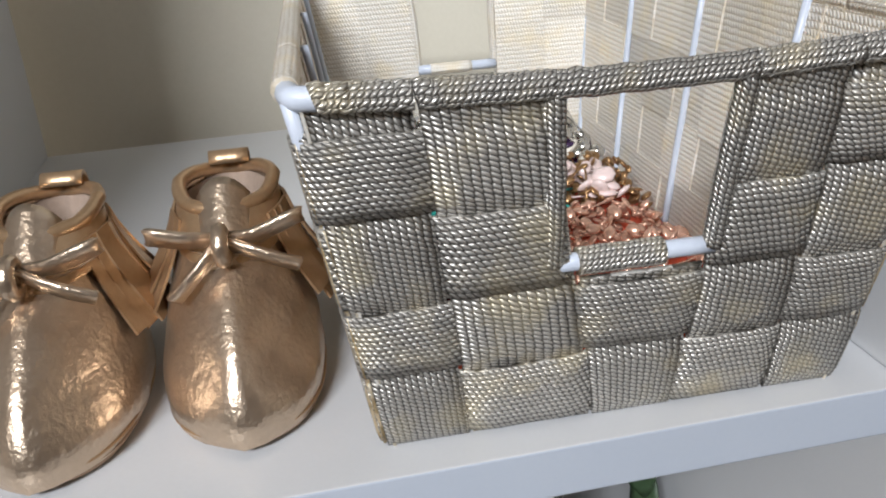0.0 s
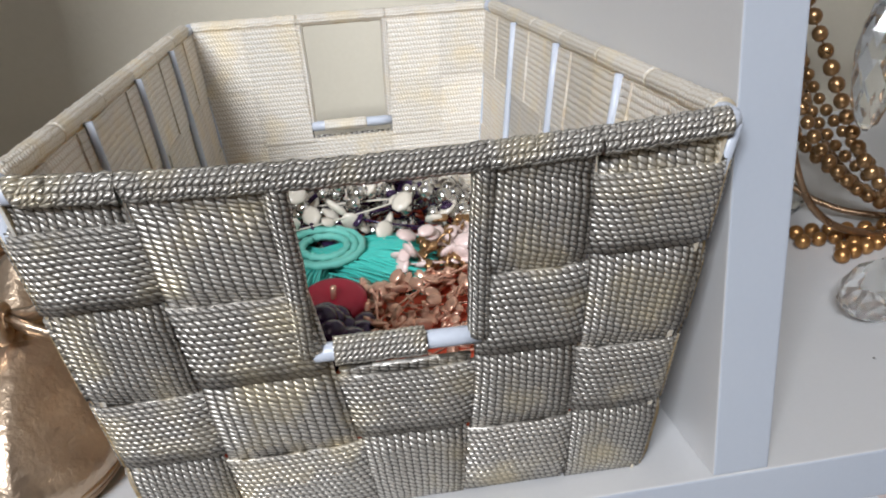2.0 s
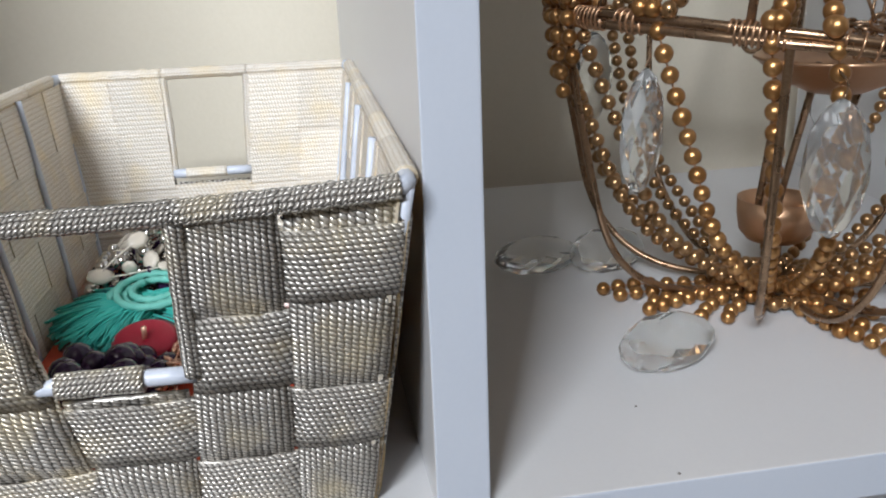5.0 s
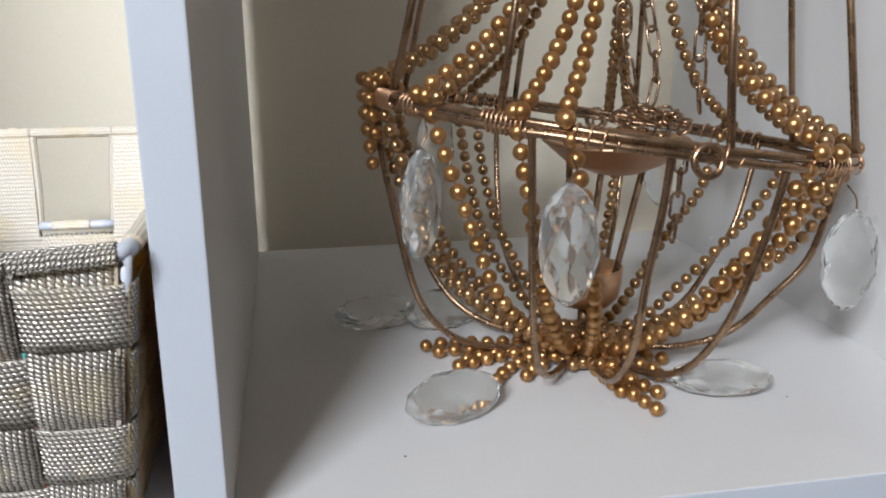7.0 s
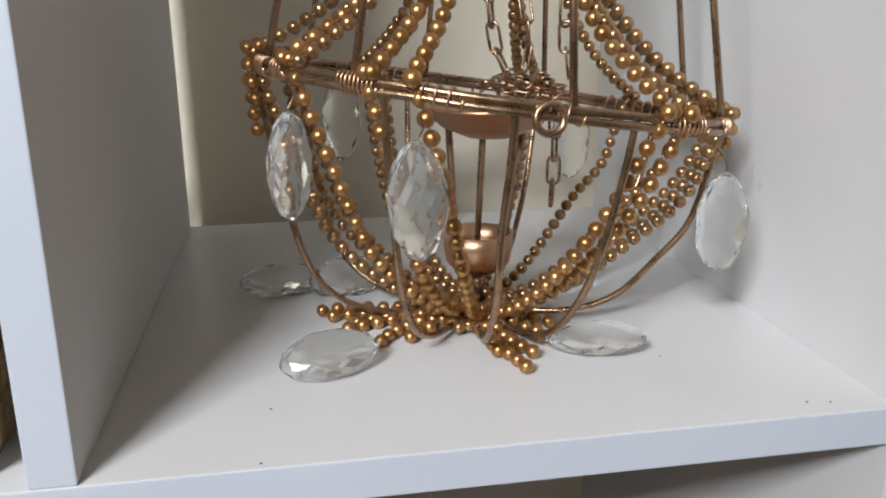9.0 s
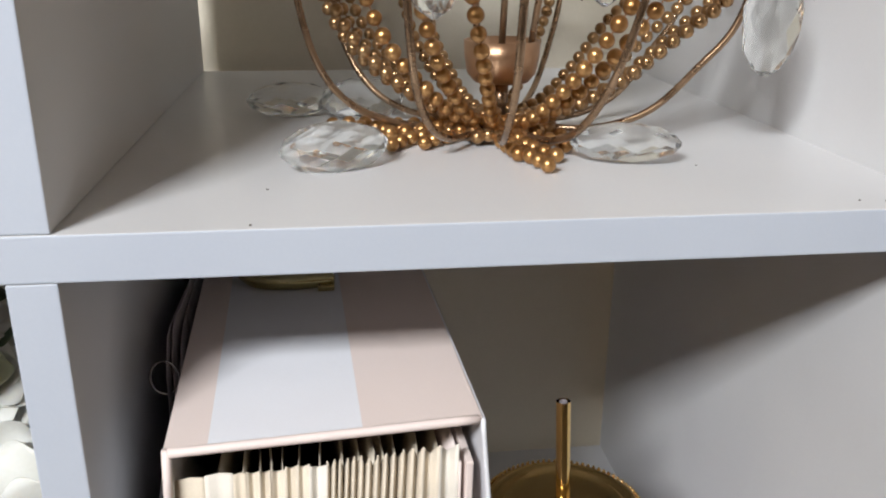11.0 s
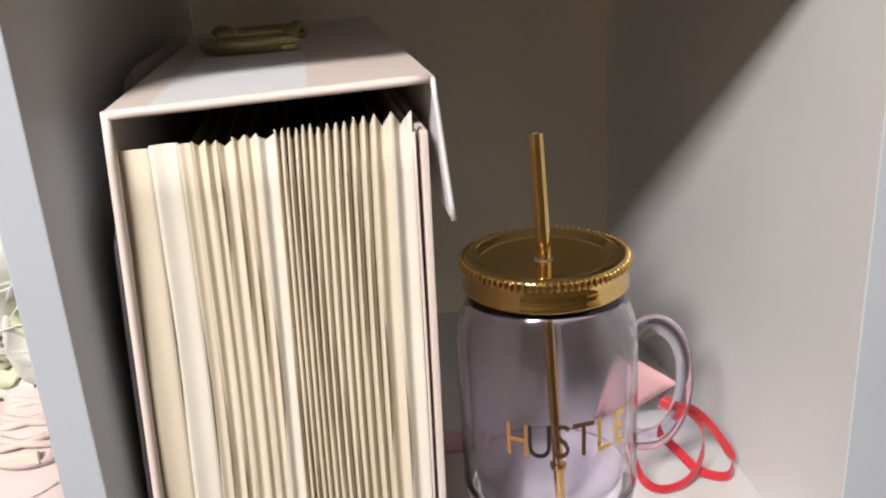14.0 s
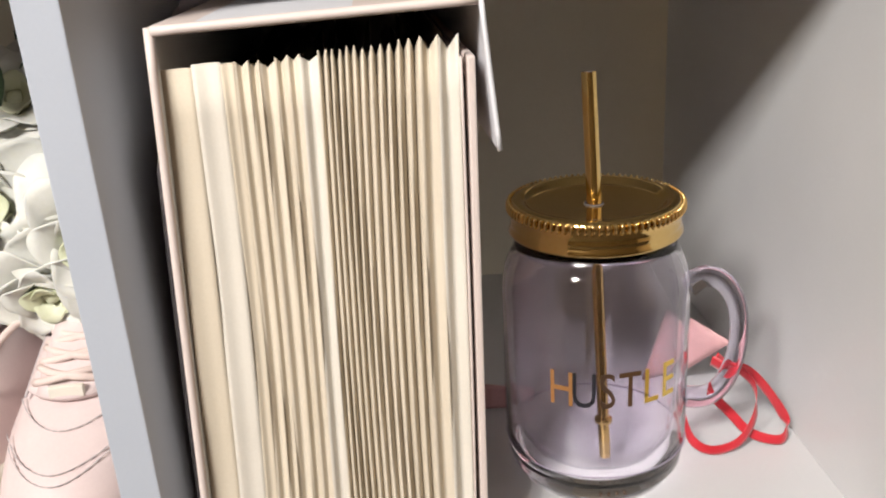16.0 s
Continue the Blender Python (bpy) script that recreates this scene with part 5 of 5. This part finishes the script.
    # bow
    K = Vector((0.0, 0.0300, 0.0570))

    def lace(name, pts, w=0.0048):
        line = spline([K + Vector(p) for p in pts], 7)
        fr_ = frames_along(line)

        def f(s, t):
            i = min(int(round(t * (len(line) - 1))), len(line) - 1)
            side_v = Vector((0, -0.45, 1))
            side_v = side_v - fr_[i][0] * side_v.dot(fr_[i][0])
            if side_v.length < 1e-5:
                side_v = fr_[i][1]
            return line[i] + side_v.normalized() * (s - 0.5) * w
        part(name, ribbon(bmesh.new(), f, 2, len(line) - 1, 0.0016, w, 0.05), M_LEATHER, shoe)
    lace("bow_loop", [(0.001, 0, 0), (0.010, -0.004, 0.002), (0.0225, -0.004, 0.0065), (0.0228, 0.001, 0.0045), (0.012, 0.002, 0.000), (0.001, 0.001, -0.001)])
    lace("bow_loop", [(-0.001, 0, 0), (-0.010, -0.004, 0.003), (-0.0195, -0.004, 0.0055), (-0.0205, 0.001, 0.0025), (-0.012, 0.002, 0.0), (-0.001, 0.001, 0)])
    lace("bow_tail", [(0.001, -0.002, 0), (0.008, -0.006, -0.002), (0.015, -0.007, -0.005), (0.0225, -0.006, -0.0085)])
    lace("bow_tail", [(-0.001, -0.002, 0), (-0.006, -0.006, -0.005), (-0.011, -0.007, -0.010), (-0.0165, -0.006, -0.0155)])
    part("bow_knot", tube(bmesh.new(), [K + Vector((0.0, -0.0045 + 0.004 * math.cos(b), 0.0046 * math.sin(b))) for b in (2 * math.pi * k / 16 for k in range(16))], 0.0026, 8, closed=True), M_LEATHER, shoe)
    return shoe


moccasin(pose(-0.2205, 0.0235, 0.0005, 0, 0, -2), 1)
moccasin(pose(-0.2800, 0.0200, 0.0005, 0, 0, -4), 5)

# ---------- sneakers in the lower left compartment ----------
def sneaker(m, seed):
    sh = thing("sneaker", m, "pale pink leather sneaker with pink laces", "shoe", "pair of sneakers")
    zs = [0.018 + 0.072 * k / 20 for k in range(21)]

    def lp(z, n=44, inset=0.0):
        f = float(np.interp(z, (0, 0.02, 0.035, 0.05, 0.065, 0.078, 0.09), (0.002, 0.0, 0.006, 0.024, 0.055, 0.088, 0.125))) + inset
        w = float(np.interp(z, (0, 0.02, 0.05, 0.09), (0.044, 0.047, 0.043, 0.032))) - inset
        h = 0.262 - inset
        out = []
        for k in range(n):
            a = 2 * math.pi * k / n
            ca, sa = math.cos(a), math.sin(a)
            pw = 2.5
            x = w * math.copysign(abs(ca) ** (2 / pw), ca)
            y = (f + h) / 2 + (h - f) / 2 * math.copysign(abs(sa) ** (2 / pw), sa)
            if y > 0.14:
                x *= 1 - 0.25 * (y - 0.14) / 0.12
            out.append(Vector((x, y, z)))
        return out
    bm = bmesh.new()
    skin(bm, [lp(z) for z in zs])
    part("upper", bm, M_SNEAK, sh)
    bm = bmesh.new()
    skin(bm, [lp(0.088, inset=0.003), lp(0.06, inset=0.004), lp(0.03, inset=0.005)])
    part("lining", bm, M_LACE, sh)
    bm = bmesh.new()
    r_ = skin(bm, [lp(0.0005, inset=0.003), lp(0.006, inset=-0.003), lp(0.016, inset=-0.004), lp(0.021, inset=-0.0015)])
    bm.faces.new(list(reversed(r_[0])))
    bm.faces.new(r_[-1])
    part("sole", bm, M_PAPERW, sh, "thick off-white rubber sole")

    def vamp(x, d):
        """A point on the vamp, d metres back from the toe."""
        z = float(np.interp(d, (0.0, 0.006, 0.024, 0.055, 0.088, 0.125), (0.02, 0.035, 0.05, 0.065, 0.078, 0.09)))
        return Vector((x, d + 0.0 + 0.9 * x * x / 0.045, z + 0.0015))
    # stitched toe seams
    for d0, w in ((0.018, 0.030), (0.0225, 0.033), (0.045, 0.030)):
        line = [vamp(-w + 2 * w * k / 30, d0 + 0.012 * (abs(-1 + 2 * k / 30)) ** 2) for k in range(31)]
        part("stitched_seam", tube(bmesh.new(), line, [0.0005 if k % 2 else 0.00015 for k in range(31)], 5), M_STITCH, sh)
    for sx in (-1, 1):
        part("eyelet_stay", ribbon(bmesh.new(), lambda s, t, sx=sx: vamp(sx * (0.016 + 0.010 * s), 0.062 + 0.070 * t) + Vector((0, 0, 0.001)), 3, 10, 0.0018, 0.01, 0.07), M_SNEAK, sh)
        part("stay_edge", tube(bmesh.new(), [vamp(sx * 0.0265, 0.058 + 0.072 * k / 12) + Vector((0, 0, 0.001)) for k in range(13)], 0.0008, 5), M_STITCH, sh)
    part("tongue", ribbon(bmesh.new(), lambda s, t: vamp((s - 0.5) * 0.034, 0.060 + 0.09 * t) + Vector((0, 0, 0.003 + 0.012 * t)), 6, 10, 0.004, 0.034, 0.09), M_SNEAK, sh)
    for k in range(5):
        d = 0.066 + 0.0135 * k
        for sg in (1, -1):
            line = [vamp(-0.021 * sg + 0.042 * sg * j / 12, d + (0.0 if sg == 1 else 0.0) + 0.010 * j / 12) + Vector((0, -0.004 * math.sin(math.pi * j / 12), 0.0045 + 0.0045 * math.sin(math.pi * j / 12))) for j in range(13)]
            part("lace", tube(bmesh.new(), line, 0.0022, 7), M_LACE, sh)
    part("lace", tube(bmesh.new(), spline([vamp(-0.02, 0.12) + Vector((0, 0, 0.008)), vamp(-0.03, 0.10) + Vector((-0.01, -0.01, 0.012)), vamp(-0.036, 0.075) + Vector((-0.025, -0.01, 0.0)), vamp(-0.036, 0.06) + Vector((-0.045, 0.0, -0.01))], 6), 0.0022, 7), M_LACE, sh)
    part("lace_tag", box(bmesh.new(), -0.009, 0.009, 0.060, 0.0635, 0.0725, 0.0790, 0.0008), M_PAPERW, sh, smooth=False)
    return sh


sneaker(pose(-0.066, 0.020, FLOOR2 + 0.0003, 0, 0, 2), 1)
sneaker(pose(-0.166, 0.055, FLOOR2 + 0.0003, 0, 0, -2), 2)

# ---------- artificial roses ----------
bq = thing("rose_bouquet", pose(-0.09, 0.30, FLOOR2 + 0.0005), "white artificial roses with dark green leaves", "flowers")
rg = random.Random(17)


def petal(m, w, h, curl, material, parent):
    def f(s, t):
        u = (s - 0.5) * 2
        wid = w * (math.sin(math.pi * min(1, 0.16 + 0.72 * t)) ** 0.7)
        x = u * wid
        z = h * t
        y = -curl * (t ** 1.5) * h * 0.55 + 0.45 * w * u * u * (1 - 0.3 * t) + (-0.004 * max(0, t - 0.75) * 6)
        return m @ Vector((x + 0.0015 * noise.noise((x * 80, t * 3, w * 900)), y, z))
    part("petal", ribbon(bmesh.new(), f, 7, 8, 0.0007, w * 2, h), material, parent)


def rose(c, r, aim, seed):
    """A rose head at c opening toward aim."""
    head = part("rose_head", lathe(bmesh.new(), [(0, -r * 0.55), (r * 0.22, -r * 0.5), (r * 0.25, -r * 0.2), (0, r * 0.1)], 14), M_PETALG, bq)
    q = Vector(aim).to_track_quat("Z", "Y").to_matrix().to_4x4()
    head.matrix_basis = Matrix.Translation(Vector(c) - Vector((-0.09, 0.30, FLOOR2 + 0.0005))) @ q
    rg_ = random.Random(seed)
    for ring_, (n, rad, tilt, sc) in enumerate(((4, 0.10, 6, 0.62), (5, 0.20, 18, 0.78), (5, 0.30, 36, 0.92), (6, 0.36, 60, 1.0))):
        for k in range(n):
            az = 360 * k / n + ring_ * 31 + rg_.uniform(-9, 9)
            m = pose(0, 0, -r * 0.45, 0, 0, az) @ pose(0, -rad * r * 0.7, 0, tilt + rg_.uniform(-6, 6), 0, 0)
            petal(m, r * 0.64 * sc, r * 1.02 * sc, 0.4 + 0.25 * ring_, M_PETALG if ring_ == 0 else M_PETAL, head)
    return head


for c, r, aim, sd in (((-0.116, 0.135, -0.190), 0.040, (0.25, -1, 0.25), 1), ((-0.056, 0.120, -0.212), 0.036, (0.1, -1, -0.05), 2), ((-0.086, 0.125, -0.242), 0.030, (0.0, -1, -0.35), 3),
                      ((-0.100, 0.170, -0.135), 0.030, (0.2, -0.8, 0.5), 4), ((-0.175, 0.150, -0.205), 0.038, (-0.1, -1, 0.2), 6)):
    rose(c, r, aim, sd)
    off = Vector((-0.09, 0.30, FLOOR2 + 0.0005))
    a = Vector(c) - off - Vector(aim).normalized() * r * 0.5
    part("stem", tube(bmesh.new(), spline([a, a + Vector((0, 0.05, 0.005)), Vector((a.x * 0.5, 0.0, 0.06)), Vector((a.x * 0.4, 0.02, 0.0022))], 6), 0.0022, 6), M_LEAF, bq)
for k in range(22):
    c = Vector((rg.uniform(-0.17, -0.03), rg.uniform(0.13, 0.19), rg.uniform(-0.26, -0.115))) - Vector((-0.09, 0.30, FLOOR2 + 0.0005))
    m = Matrix.Translation(c) @ Euler((rg.uniform(-1.2, 0.6), rg.uniform(-0.8, 0.8), rg.uniform(0, 6.3))).to_matrix().to_4x4()
    part("leaf", ribbon(bmesh.new(), lambda s, t, m=m: m @ Vector(((s - 0.5) * 2 * 0.011 * math.sin(math.pi * (0.04 + 0.93 * t)), 0.006 * math.sin(2 * t), 0.042 * t)), 4, 7, 0.0006, 0.02, 0.04), M_LEAF, bq)
for k in range(34):  # extra leaves added to darken the shaded area behind the roses
    c = Vector((rg.uniform(-0.24, -0.03), rg.uniform(0.20, 0.30), rg.uniform(-0.17, -0.065))) - Vector((-0.09, 0.30, FLOOR2 + 0.0005))
    m = Matrix.Translation(c) @ Euler((rg.uniform(-1.3, 0.7), rg.uniform(-0.9, 0.9), rg.uniform(0, 6.3))).to_matrix().to_4x4()
    part("leaf", ribbon(bmesh.new(), lambda s, t, m=m: m @ Vector(((s - 0.5) * 2 * 0.015 * math.sin(math.pi * (0.04 + 0.93 * t)), 0.008 * math.sin(2 * t), 0.045 * t)), 4, 7, 0.0006, 0.03, 0.045), M_LEAF, bq)
